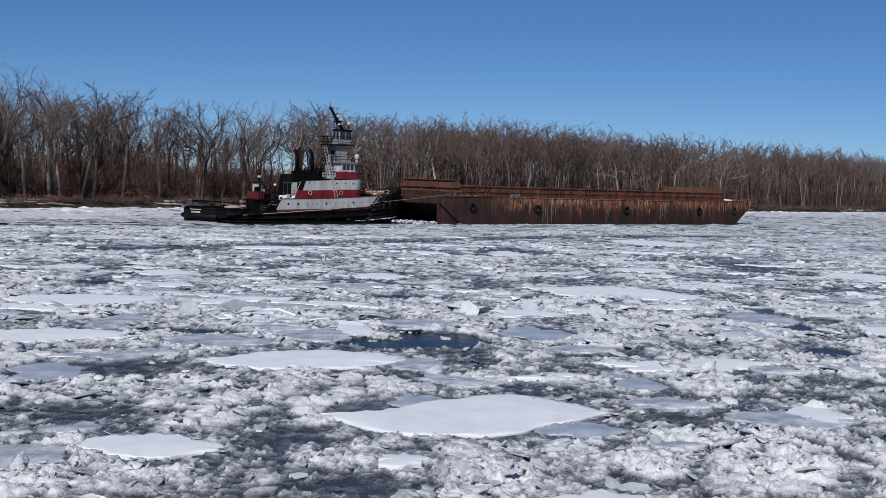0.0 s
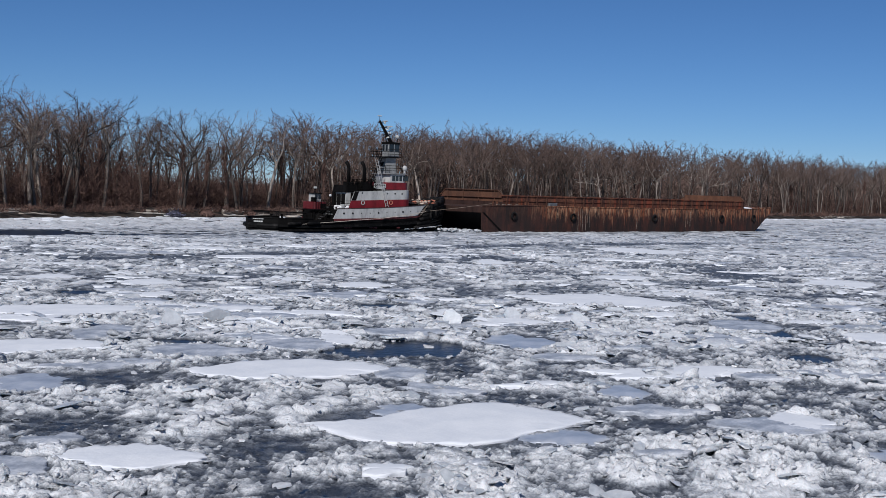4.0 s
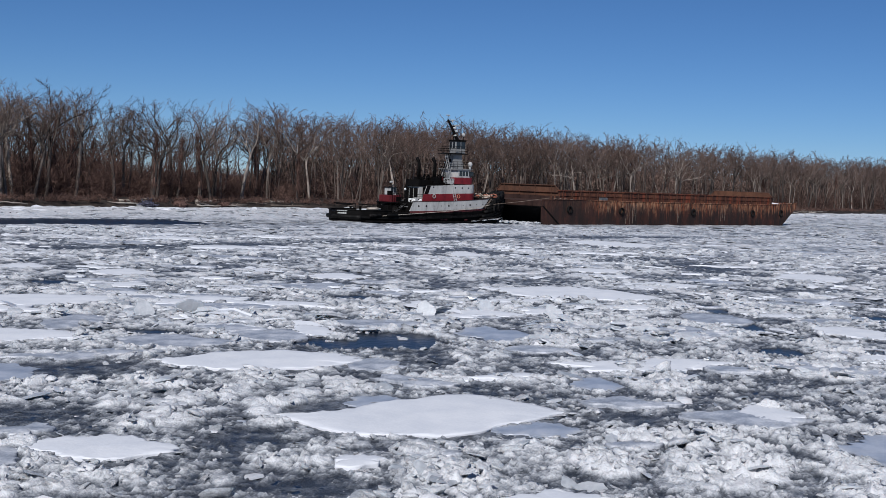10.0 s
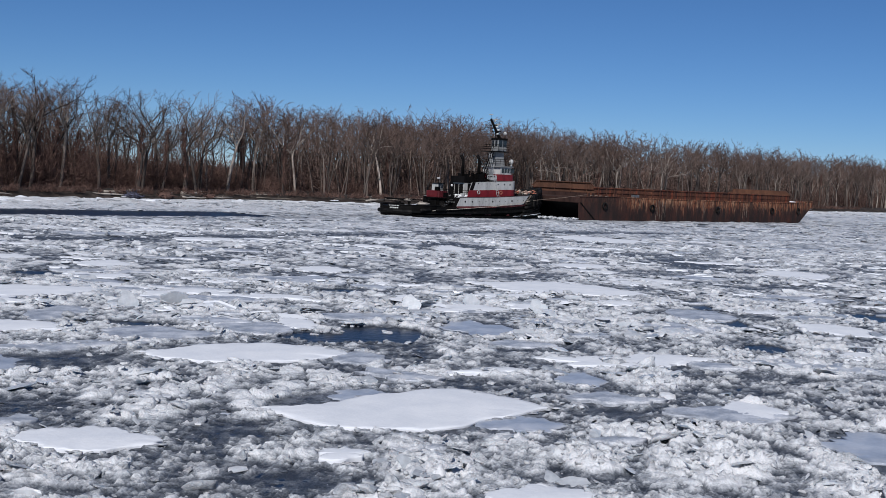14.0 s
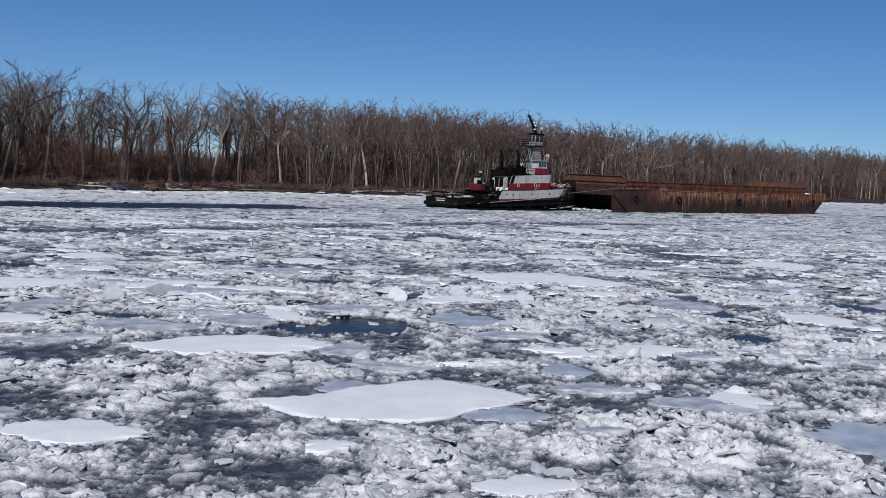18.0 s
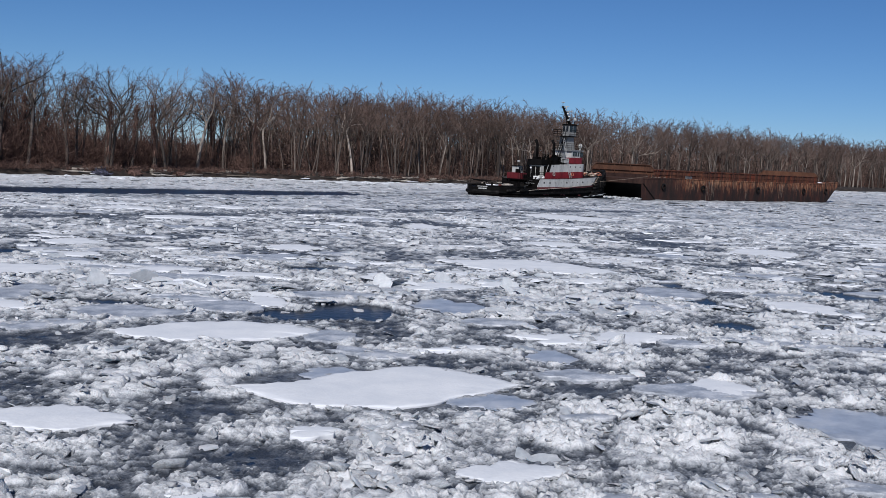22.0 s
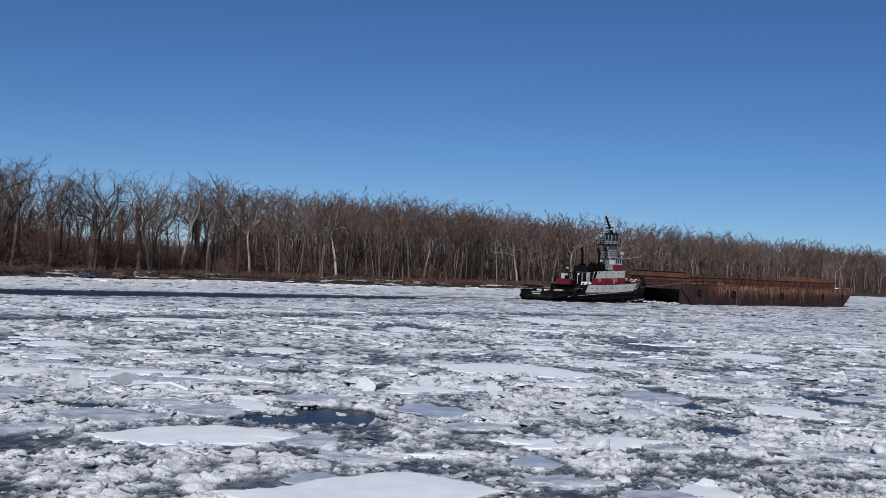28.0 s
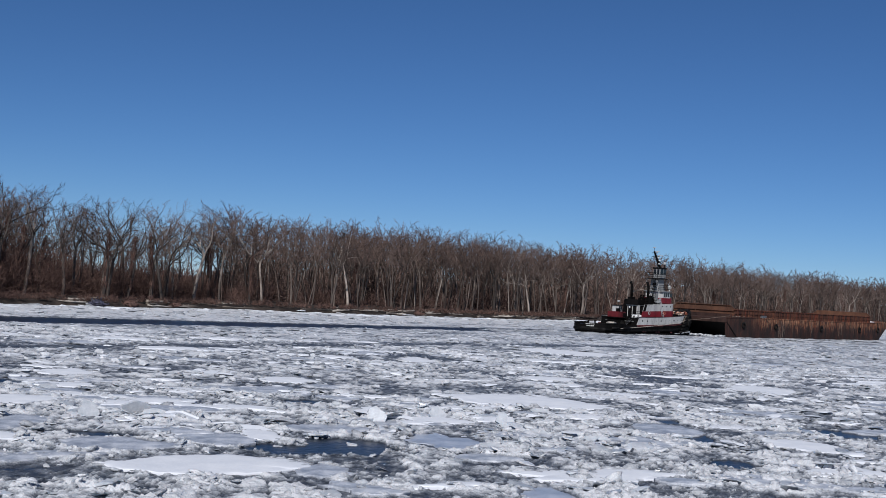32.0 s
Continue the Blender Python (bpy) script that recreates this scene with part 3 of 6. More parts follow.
def floe(name, x, y, rx, ry, turn, thick, material, label, group, seed, point=0.25, n=56, ragged=0.12, ring=None):
    """A plate of ice with a worn edge and a slightly humped, uneven top."""
    ring = ring or outline(rx, ry, seed, n, ragged, point)
    n = len(ring)
    r = np.random.default_rng(seed + 500)
    verts, faces = [], []
    for scale, z in ((0.97, -0.08), (1.0, thick * 0.6), (0.99, thick), (0.94, thick * 1.05)):
        k = r.normal(0, 0.012, n)
        verts += [(px * scale, py * scale, z + k[i] * (z > 0)) for i, (px, py) in enumerate(ring)]
    for j in range(3):
        faces += [(j * n + i, j * n + (i + 1) % n, (j + 1) * n + (i + 1) % n, (j + 1) * n + i) for i in range(n)]
    hump, smooth_top = 0.015 + 0.007 * min(rx, ry), 0.0 if rx > 3 else 1.0
    for scale, up in ((0.80, 0.45), (0.60, 0.75), (0.33, 1.0)):
        k = np.convolve(np.tile(r.normal(0, 0.004 + 0.2 * hump, n), 3), np.ones(7) / 7, "same")[n:2 * n] * smooth_top
        j = len(verts) // n
        verts += [(px * scale, py * scale, thick * 1.05 + up * hump + k[i]) for i, (px, py) in enumerate(ring)]
        faces += [((j - 1) * n + i, (j - 1) * n + (i + 1) % n, j * n + (i + 1) % n, j * n + i) for i in range(n)]
    faces.append(tuple(6 * n + i for i in range(n)))
    ob = link(name, verts, faces, material, smooth=True)
    ob.matrix_basis = pose(x, y, 0.02, 0, 0, turn)
    return tagged(ob, label, "ice floe", group)


for k, (x, y, a, b, turn) in enumerate(FLOES):
    shape = lens(a, b, 10 + k, 88, (2.2, 1.0), (0.9, 1.3)) if k == 0 else lens(a, b, 10 + k, 72, (1.1, 0.7), (0.7, 0.9), 0.05) if k == 2 else outline(a, b, 10 + k, 64, 0.16, 0.4)
    plate = floe("snow_floe", x, y, a, b, turn, 0.08, M_SNOW, "smooth snow-covered white ice floe locked in brash ice" if k else "large smooth white ice floe with a pointed end", "snow floes", 10 + k, ring=shape)
    # crumbs pressed up along the plate's edge
    q = np.random.default_rng(1500 + k)
    rim = Shape()
    for px, py in shape:
        for _ in range(int(q.integers(0, 4)) if q.random() < 0.5 else 0):
            v = CLUMPS[int(q.integers(0, 24))] * q.uniform(0.03, 0.04 + 0.003 * y) * (1.5, 1.2, 0.7)
            rim.add((v + np.array([px * q.uniform(0.97, 1.05) + q.normal(0, 0.12), py * q.uniform(0.97, 1.05), 0.05])).tolist(), CLUMP_TRIS.tolist())
    tagged(rim.make("edge_crust", M_ICE, plate, "crumbs of grey ice along the edge", True), kind="stuff")
for k, (x, y, a, b, turn) in enumerate(GREY_FLOES):
    floe("grey_floe", x, y, a, b, turn, 0.07, M_GREY_ICE, "flat grey bare ice floe among broken lumps", "grey floes", 60 + k, ragged=0.18)
for k, (x, y, a, b) in enumerate(WET):
    floe("wet_floe", x, y, a, b, 0, 0.03 if k else 0.06, M_WET, "thin wet bluish ice plate that mirrors the sky", "wet floes", 90 + k, ragged=0.22, n=72)

# smaller plates all over the pack
r = np.random.default_rng(77)
count = 0
for _ in range(1600):
    far = r.random()
    y = 18 + 105 * far ** 1.1 if count < 240 else r.uniform(36, 64)
    x = r.uniform(-0.46 * y - 4, 0.58 * y + 6)
    p = (np.array([x]), np.array([y]))
    if near_any(*p, FLOES + GREY_FLOES, 1.35)[0] < 1 or open_water(*p)[0][0] > 0.3 or beyond_bank(*p)[1][0] > -4 or near_any(*p, WET, 1.3)[0] < 1 or near_any(*p, RIDGES, 1.1)[0] < 1 or near_any(*p, HOLES, 1.7)[0] < 1:
        continue
    size = (0.22 + 0.0115 * y) * r.uniform(0.35, 1.5) * (1.0 if count < 240 else 1.5)
    white = r.random() < (0.3 if y < 50 or count >= 240 else 0.6)
    floe("snow_floe" if white else "grey_floe", x, y, size * r.uniform(1.0, 1.9), size * r.uniform(0.6, 1.1), r.uniform(-20, 25), r.uniform(0.05, 0.12),
         M_SNOW if white else M_GREY_ICE, "small snow-topped ice plate in the pack" if white else "small bare grey ice plate in the pack", "ice plates", 200 + count, n=36, ragged=0.42)
    count += 1
    if count >= 300:
        break

# larger single blocks near the viewer's bank
BLOCK_MESHES = []
for k in range(16):
    me = bpy.data.meshes.new("ice_block")
    forms = SLABS if k % 3 == 0 else LUMPS
    bm = bmesh.new()
    vs = [bm.verts.new(q) for q in forms[k]]
    for t in LUMP_TRIS:
        bm.faces.new([vs[i] for i in t])
    bmesh.ops.subdivide_edges(bm, edges=list(bm.edges), cuts=1, use_grid_fill=True)
    for q in bm.verts:
        q.co += noise.noise_vector(q.co * 2.5 + Vector((k * 7, 0, 0))) * 0.22
    for f in bm.faces:
        f.smooth = k % 3 != 0
    bm.to_mesh(me)
    bm.free()
    me.materials.append(M_ICE_PIECE)
    BLOCK_MESHES.append(me)
r = np.random.default_rng(5)
count = 0
while count < 270:
    y = 16 + 36 * r.random() ** 1.2
    x = r.uniform(-0.45 * y - 2, 0.52 * y + 3)
    p = (np.array([x]), np.array([y]))
    ridge = near_any(*p, RIDGES)[0]
    if near_any(*p, FLOES + GREY_FLOES, 1.04)[0] < 1 or near_any(*p, WET)[0] < 1 or open_water(*p)[0][0] > 0.35 or r.random() > (0.7 if ridge < 1.1 else 0.2):
        continue
    size = r.uniform(0.10, 0.24) * (1.25 if ridge < 1.1 else 1.0)
    ob = new("ice_block", BLOCK_MESHES[count % 16])
    ob.matrix_basis = pose(x, y, max(float(pack_height(*p)[0]), 0) + size * 0.15, r.normal(0, 18), r.normal(0, 18), r.uniform(0, 360)) @ Matrix.Diagonal((size * 1.15, size, size * 0.75, 1))
    tagged(ob, "rough translucent block of broken ice" if count % 3 else "tilted thin slab of broken ice", "ice block", "ice blocks near the bank")
    count += 1

# thin plates shoved up on edge in the pack
for k, (x, y, wide, high, lean, turn) in enumerate(((-8.7, 48.0, 0.6, 0.48, 112, 25), (-6.7, 47.6, 0.75, 0.30, 128, -30), (-10.3, 47.4, 0.5, 0.5, 45, 30), (-7.8, 47.5, 0.7, 0.5, 30, 10), (6.9, 50.6, 0.4, 0.5, 55, 0),
                                                    (4.1, 52.6, 0.35, 0.45, 60, 20), (5.6, 43.6, 0.75, 0.35, 22, -30), (6.6, 43.0, 0.7, 0.4, 18, 15), (10.2, 47.0, 0.55, 0.3, 35, -20), (1.2, 50.0, 0.4, 0.5, 58, -8), (-3.9, 45.2, 1.3, 0.6, 9, -14),
                                                    (-6.0, 48.2, 0.6, 0.35, 35, 40), (8.2, 48.3, 0.6, 0.35, 25, 10), (3.9, 22.2, 0.35, 0.25, 14, -12))):
    ring = outline(wide, high, 1300 + k, 14, 0.22, 0.5)
    n = len(ring)
    verts = [(px, 0.0, py + high * 0.7) for px, py in ring] + [(px * 0.97, 0.11, py * 0.97 + high * 0.7) for px, py in ring]
    ob = link("ice_slab", verts, [(i, (i + 1) % n, n + (i + 1) % n, n + i) for i in range(n)] + [tuple(range(n))[::-1], tuple(n + i for i in range(n))], M_SNOW if k in (1, 10) else M_SHARD)
    ob.matrix_basis = pose(x, y, 0.02, lean - 90, 0, turn)
    tagged(ob, "thin plate of ice shoved up on edge", "ice slab", "upturned ice slabs")
# ---- the far bank and its woods ----
def bank_sheet():
    ss = np.concatenate([np.linspace(-900, -60, 15), np.arange(-50, 520, 4.0), np.linspace(540, 2600, 24)])
    ins = np.array([-2.5, 0.0, 0.8, 2.0, 4.0, 7.0, 11.0, 18.0, 30.0, 60.0, 140.0, 400.0, 1200.0])
    zs = np.array([-0.6, 0.10, 0.50, 0.90, 1.20, 1.40, 1.5, 1.6, 1.7, 1.8, 2.0, 2.0, 2.0])
    verts, faces = [], []
    for i, s in enumerate(ss):
        for j, d in enumerate(ins):
            x, y = bank_point(s, d)
            bump = 0.5 * (float(fbm(np.array([x * 0.2]), np.array([y * 0.2]), 61, 3)[0]) - 0.5) if 0 < j < 11 else 0
            verts.append((x, y, zs[j] + bump))
            if i and j:
                a = i * len(ins) + j
                faces.append((a, a - 1, a - len(ins) - 1, a - len(ins)))
    ob = link("ground", verts, faces, M_LITTER, smooth=True)
    return tagged(ob, "brown leaf-littered river bank under bare woods", "ground", kind="structure")


bank_sheet()
near = link("ground_near_bank", [(-400, 12, -0.8), (400, 12, -0.8), (400, 6, 2.2), (-400, 6, 2.2), (400, 2, 4.1), (-400, 2, 4.1), (400, -200, 4.4), (-400, -200, 4.4)],
            [(0, 1, 2, 3), (3, 2, 4, 5), (5, 4, 6, 7)], M_LITTER)
tagged(near, "brown grassy bank on the viewer's side", "ground", kind="structure")


def limb_mesh(chains, sides=4):
    """Tapered branches: each chain is a list of (x, y, z, r)."""
    verts, tris, k = [], [], 0
    for chain in chains:
        pts = np.array(chain)
        n = sides if pts[0, 3] > 0.05 else 3
        d = np.gradient(pts[:, :3], axis=0)
        d /= np.linalg.norm(d, axis=1)[:, None] + 1e-9
        ref = np.where(np.abs(d[:, 2:3]) < 0.9, (0.0, 0.0, 1.0), (1.0, 0.0, 0.0))
        a = np.cross(d, ref)
        a /= np.linalg.norm(a, axis=1)[:, None] + 1e-9
        b = np.cross(d, a)
        ang = np.arange(n) * 2 * np.pi / n
        ring = pts[:, None, :3] + (a[:, None] * np.cos(ang)[None, :, None] + b[:, None] * np.sin(ang)[None, :, None]) * pts[:, 3][:, None, None]
        verts.append(ring.reshape(-1, 3))
        m = len(pts)
        i = (np.arange(m - 1)[:, None] * n + np.arange(n)[None]).ravel()
        j = (np.arange(m - 1)[:, None] * n + (np.arange(n)[None] + 1) % n).ravel()
        tris.append(np.concatenate([np.stack([i, j, j + n], 1), np.stack([i, j + n, i + n], 1)]) + k)
        k += m * n
    return np.concatenate(verts), np.concatenate(tris)


def bent(r, p, d, length, rad, n, crook, rise, tip=0.3):
    """A crooked tapering branch: its chain of points and the direction at each."""
    q, d = np.array(p, float), np.array(d, float)
    chain, ways = [(*q, rad)], [d]
    for k in range(1, n + 1):
        d = d + r.normal(0, crook, 3) + (0, 0, rise)
        d /= np.linalg.norm(d)
        q = q + d * length / n
        chain.append((*q, rad * (1 - (1 - tip) * k / n)))
        ways.append(d)
    return chain, ways


def aside(r, d, angle):
    """The direction d turned by an angle to a random side."""
    side = np.cross(d, r.normal(0, 1, 3))
    side /= np.linalg.norm(side) + 1e-9
    return d * math.cos(angle) + side * math.sin(angle)


def grow(r, height, fork, leaders, splay, branches, subs, twigs, stout=1.0, sliver=0.010, bare=0.18, crook=0.13, tip=0.14, twig_span=(0.35, 1.0)):
    """Trunk and limb chains, finer branch chains, and slivers of twigs of one bare tree with an ascending, rounded crown."""
    rb = height * r.uniform(0.012, 0.016) * stout
    lean = r.normal(0, 0.05, 2)
    base = bent(r, (0, 0, -0.3), (lean[0], lean[1], 1.0), fork * height + 0.3, rb, 5, 0.045, 0.03, 0.72)[0]
    heavy, light = [base], []
    turn = r.uniform(0, 6.28)
    for k in range(leaders):
        a = turn + 6.283 * k / leaders + r.normal(0, 0.5)
        out = splay * r.uniform(0.5, 1.2) * (0.35 if leaders > 2 and k == 0 else 1.0)
        d = np.array([math.cos(a) * out, math.sin(a) * out, 1.0])
        span = (height - fork * height) * r.uniform(0.78, 0.95) * (1.0 + 0.12 * out)
        limb, limb_ways = bent(r, base[-1][:3], d / np.linalg.norm(d), span, base[-1][3] * (0.85 if leaders == 1 else 0.68), 7, crook, 0.035, tip)
        heavy.append(limb)
        for q in np.linspace(bare, 0.98, branches) ** 0.85 + r.normal(0, 0.015, branches):
            i = int(min(max(q, 0.02), 0.98) * 7)
            w = q * 7 - i
            at = [limb[i][c] * (1 - w) + limb[min(i + 1, 7)][c] * w for c in range(4)]
            reach = span * (0.47 - 0.20 * q) * r.uniform(0.6, 1.2)
            arm, arm_ways = bent(r, at[:3], aside(r, limb_ways[i], r.uniform(0.6, 1.05) - 0.25 * q), reach, max(at[3] * 0.6, 0.022), 4, 0.08 + crook, 0.08, 0.4)
            (heavy if arm[0][3] > 0.045 else light).append(arm)
            for j in range(subs):
                m = 1 + j % 4
                twig, _ = bent(r, arm[m][:3], aside(r, arm_ways[m], r.uniform(0.4, 1.0)), reach * r.uniform(0.28, 0.55), max(arm[m][3] * 0.5, 0.013), 2, 0.22, 0.08, 0.5)
                light.append(twig)
    # the crown rounds off towards its top
    dome = 0.82 * height
    for c in heavy[1:] + light:
        c[:] = [(x, y, z if z < dome else dome + 0.22 * height * math.tanh((z - dome) / (0.22 * height)), w) for x, y, z, w in c]
    # twigs all along the fine branches and the upper limbs
    runs = np.array([(*c[i][:3], *c[i + 1][:3]) for c in light for i in range(len(c) - 1)] + [(*c[i][:3], *c[i + 1][:3]) for c in heavy[1:] for i in range(len(c) // 2, len(c) - 1)])
    way = runs[:, 3:] - runs[:, :3]
    long = np.linalg.norm(way, axis=1)
    pick = r.choice(len(runs), twigs, p=long / long.sum())
    p = runs[pick, :3] + way[pick] * r.random(twigs)[:, None]
    d = way[pick] / (long[pick][:, None] + 1e-9) + r.normal(0, 0.62, (twigs, 3)) + (0, 0, 0.12)
    d /= np.linalg.norm(d, axis=1)[:, None]
    n = r.uniform(*twig_span, twigs)[:, None] * height / 16
    side = np.cross(d, r.normal(0, 1, (twigs, 3)))
    side *= sliver / (np.linalg.norm(side, axis=1)[:, None] + 1e-9)
    return heavy, light, (np.stack([p - side, p + side, p + d * n], 1).reshape(-1, 3), np.arange(twigs * 3).reshape(-1, 3))


def join(a, b):
    return np.concatenate([a[0], b[0]]), np.concatenate([a[1], b[1] + len(a[0])])


def tree_mesh(name, chains, material):
    v, t = limb_mesh(chains)
    ob = big_mesh(name, v, t, material, smooth=True)
    return ob


r = np.random.default_rng(11)
FIRST = []
for k in range(16):
    if k < 8:
        heavy, light, twigs = grow(r, 17.4, r.uniform(0.34, 0.50), 3 if k % 3 else 2, 0.42, 7, 5, 2200, 1.3, 0.0095, 0.12, 0.24, 0.24, (0.2, 0.65))
    else:
        heavy, light, twigs = grow(r, 17.6, r.uniform(0.40, 0.56), 2 + k % 2, 0.34, 7, 4, 1700, 0.72, 0.011, 0.15, 0.2, 0.2, (0.25, 0.75))
    top = thing("bare_tree", "tall leafless tree with a pale forked trunk on the bank" if k < 8 else "slender leafless tree with a straight pale trunk", "tree", "trees along the far bank")
    tree_mesh("trunk", heavy, M_BARK if k < 8 else M_POLE).parent = top
    big_mesh("crown", *join(limb_mesh(light, 3), twigs), M_TWIG).parent = top
    if k in (1, 3, 6):
        # old vines hanging round the stem
        n = 520
        z = r.uniform(2.5, 11.5, n)
        a, w = r.uniform(0, 6.28, n), r.uniform(0.1, 1.0, n) * (0.5 + 0.35 * np.sin(z * 0.9))
        p = np.stack([w * np.cos(a), w * np.sin(a), z], 1)
        q = p + np.stack([r.normal(0, 0.3, n), r.normal(0, 0.3, n), -r.uniform(0.6, 1.6, n)], 1)
        side = np.stack([-np.sin(a), np.cos(a), np.zeros(n)], 1) * 0.05
        big_mesh("vines", np.stack([p - side, p + side, q], 1).reshape(-1, 3), np.arange(n * 3).reshape(-1, 3), M_BRUSH).parent = top
        top.children[-1]["label"] = "dark leafless vines round the trunk"
    FIRST.append(top)

r = np.random.default_rng(23)
placed, used = 0, set()
s = -34.0
while s < 475 and placed < 250:
    s += r.uniform(1.2, 2.8) if s > 52 else r.uniform(1.5, 3.2) if s > 14 else r.uniform(1.1, 2.3)
    inland = r.uniform(4.0, 12.0)
    x, y = bank_point(s, inland)
    k = int(r.integers(0, 8)) if s < 58 or r.random() < 0.15 else int(r.integers(8, 16))
    size = r.uniform(0.86, 1.06) * (1.04 if s < 14 else 0.99 if s < 45 else 0.96)
    sway = 2.2 if s < 58 else 4.5
    m = pose(x, y, 1.15, r.normal(0, sway), r.normal(1.0, sway), r.uniform(0, 360)) @ Matrix.Diagonal((size, size, size * r.uniform(0.92, 1.02), 1))
    if k in used:
        copy_thing(FIRST[k], Matrix.Identity(4)).matrix_basis = m
    else:
        FIRST[k].matrix_basis = m
        used.add(k)
    placed += 1
for k in range(16):
    if k not in used:
        x, y = bank_point(20 + 9 * k, 12)
        FIRST[k].matrix_basis = pose(x, y, 1.2, 0, 0, 40 * k)


def woods(name, count, s0, s1, d0, d1, seed, label, heights=(13.0, 17.5), skew=0.0, sliver=0.02, twigs=330):
    """Many trees deeper in the wood: their stems joined, and their twigs joined."""
    r = np.random.default_rng(seed)
    models = []
    for k in range(8):
        heavy, light, fine = grow(r, 15.0, r.uniform(0.34, 0.55), 2 + k % 2, 0.36, 6, 1, twigs, 0.75, sliver, 0.15, 0.2, 0.2, (0.25, 0.8))
        models.append((limb_mesh(heavy, 3), join(limb_mesh(light, 3), fine)))
    groups = [[[], [], 0], [[], [], 0]]
    for _ in range(count):
        model = models[int(r.integers(0, 8))]
        inland = r.uniform(d0, d1)
        x, y = bank_point(r.uniform(s0, s1) + skew * inland, inland)
        a, h = r.uniform(0, 6.28), r.uniform(*heights) / 15.0
        w, lean = h * r.uniform(0.85, 1.25), r.normal(0, 0.07, 2)
        for (v, t), g in zip(model, groups):
            q = np.stack([(v[:, 0] * math.cos(a) - v[:, 1] * math.sin(a)) * w + x + lean[0] * v[:, 2], (v[:, 0] * math.sin(a) + v[:, 1] * math.cos(a)) * w + y + lean[1] * v[:, 2], v[:, 2] * h + 1.3], 1)
            g[0].append(q)
            g[1].append(t + g[2])
            g[2] += len(v)
    for g, material, words in ((groups[0], M_STEMS, " (stems)"), (groups[1], M_WOODS, "")):
        ob = big_mesh(name if not words else "woods_stems", np.concatenate(g[0]), np.concatenate(g[1]), material, smooth=True)
        tagged(ob, "pale and dark bare stems inside the wood" if words else label, "woods", kind="stuff")


woods("bare_woods", 250, -70, 20, 8, 45, 31, "dark grey-brown leafless woods behind the bank", (13.5, 18.0), 0.5, 0.013, 420)
woods("bare_woods", 55, 12, 50, 9, 40, 36, "thin leafless woods with sky between the crowns", (12.0, 16.0), 0.8, 0.012)
woods("bare_woods", 60, -60, 50, 40, 110, 32, "low leafless woods deep behind the bank", (5.5, 7.5), 0.8)
woods("bare_woods", 390, 41, 160, 8, 46, 33, "dense brown leafless woods along the far bank", (15.2, 19.0), 0.9, 0.018, 560)
woods("bare_woods", 410, 155, 470, 8, 46, 37, "dense brown leafless woods further along the bank", (15.8, 19.6), 0.9, 0.028, 470)
woods("bare_woods", 100, 455, 720, -20, 40, 35, "distant leafless woods round the bend", (12.0, 16.5), 0.0, 0.05)


def bushes(name, count, per, s0, s1, d0, d1, h0, h1, seed, label, skew=0.0, wide=0.03, slim=1.0, material=None):
    """Rounded tangles of bare twigs: slivers through a dome for each bush."""
    r = np.random.default_rng(seed)
    inland = d0 + (d1 - d0) * r.random(count) ** 1.15
    along = r.uniform(s0, s1, count) + skew * inland
    spot = np.array([bank_point(a, d) for a, d in zip(along, inland)])
    h = r.uniform(h0, h1, count)
    w = h * r.uniform(0.35, 0.62, count) * slim
    k = np.repeat(np.arange(count), per)
    n = len(k)
    a, up, out = r.uniform(0, 6.283, n), r.random(n) ** 0.8, r.random(n) ** 0.45
    flat = np.sqrt(np.maximum(1 - up * up, 0.02))
    d = np.stack([np.cos(a) * flat, np.sin(a) * flat, up], 1)
    p = np.stack([spot[k, 0] + d[:, 0] * out * w[k], spot[k, 1] + d[:, 1] * out * w[k], 0.9 + np.minimum(inland[k], 6) * 0.06 + d[:, 2] * out * h[k] * 0.92], 1)
    d = d * 0.6 + r.normal(0, 0.55, (n, 3)) + (0, 0, 0.35)
    d /= np.linalg.norm(d, axis=1)[:, None]
    side = np.cross(d, r.normal(0, 1, (n, 3)))
    side *= (r.uniform(0.5, 1.3, n) * wide / (np.linalg.norm(side, axis=1) + 1e-9))[:, None]
    q = p + d * (r.uniform(0.35, 1.0, n) * (0.5 + 0.14 * h[k]))[:, None]
    ob = big_mesh(name, np.stack([p - side, p + side, q], 1).reshape(-1, 3), np.arange(n * 3).reshape(-1, 3), material or M_BRUSH)
    return tagged(ob, label, "brush", kind="stuff")


bushes("brush", 220, 400, -50, 56, 7.5, 28, 2.0, 6.5, 41, "rounded reddish brown leafless brush under the trees", 0.4, 0.028)
bushes("brush", 150, 300, -55, 44, 6, 20, 5.5, 12.0, 46, "dark vine-hung saplings in the edge of the wood", 0.3, 0.03, 0.52)
bushes("brush", 210, 280, -70, 17, 20, 70, 6.0, 12.0, 43, "reddish brown thicket deep in the wood", 0.7, 0.08)
bushes("brush", 90, 230, 12, 52, 22, 75, 4.5, 7.5, 48, "low brown thicket behind the thin part of the wood", 0.7, 0.07)
bushes("brush", 420, 260, 50, 470, 8.0, 24, 1.6, 6.5, 42, "brown leafless undergrowth along the bank", 0.8, 0.034)
bushes("brush", 530, 260, 42, 480, 18, 56, 7.0, 13.5, 44, "tall leafless thicket behind the bank trees", 0.9, 0.085, 1.0, M_WOODS)
bushes("brush", 420, 230, 42, 480, 48, 85, 12.0, 16.8, 47, "crowns of leafless trees deep inside the wood", 0.9, 0.13, 0.75, M_WOODS)
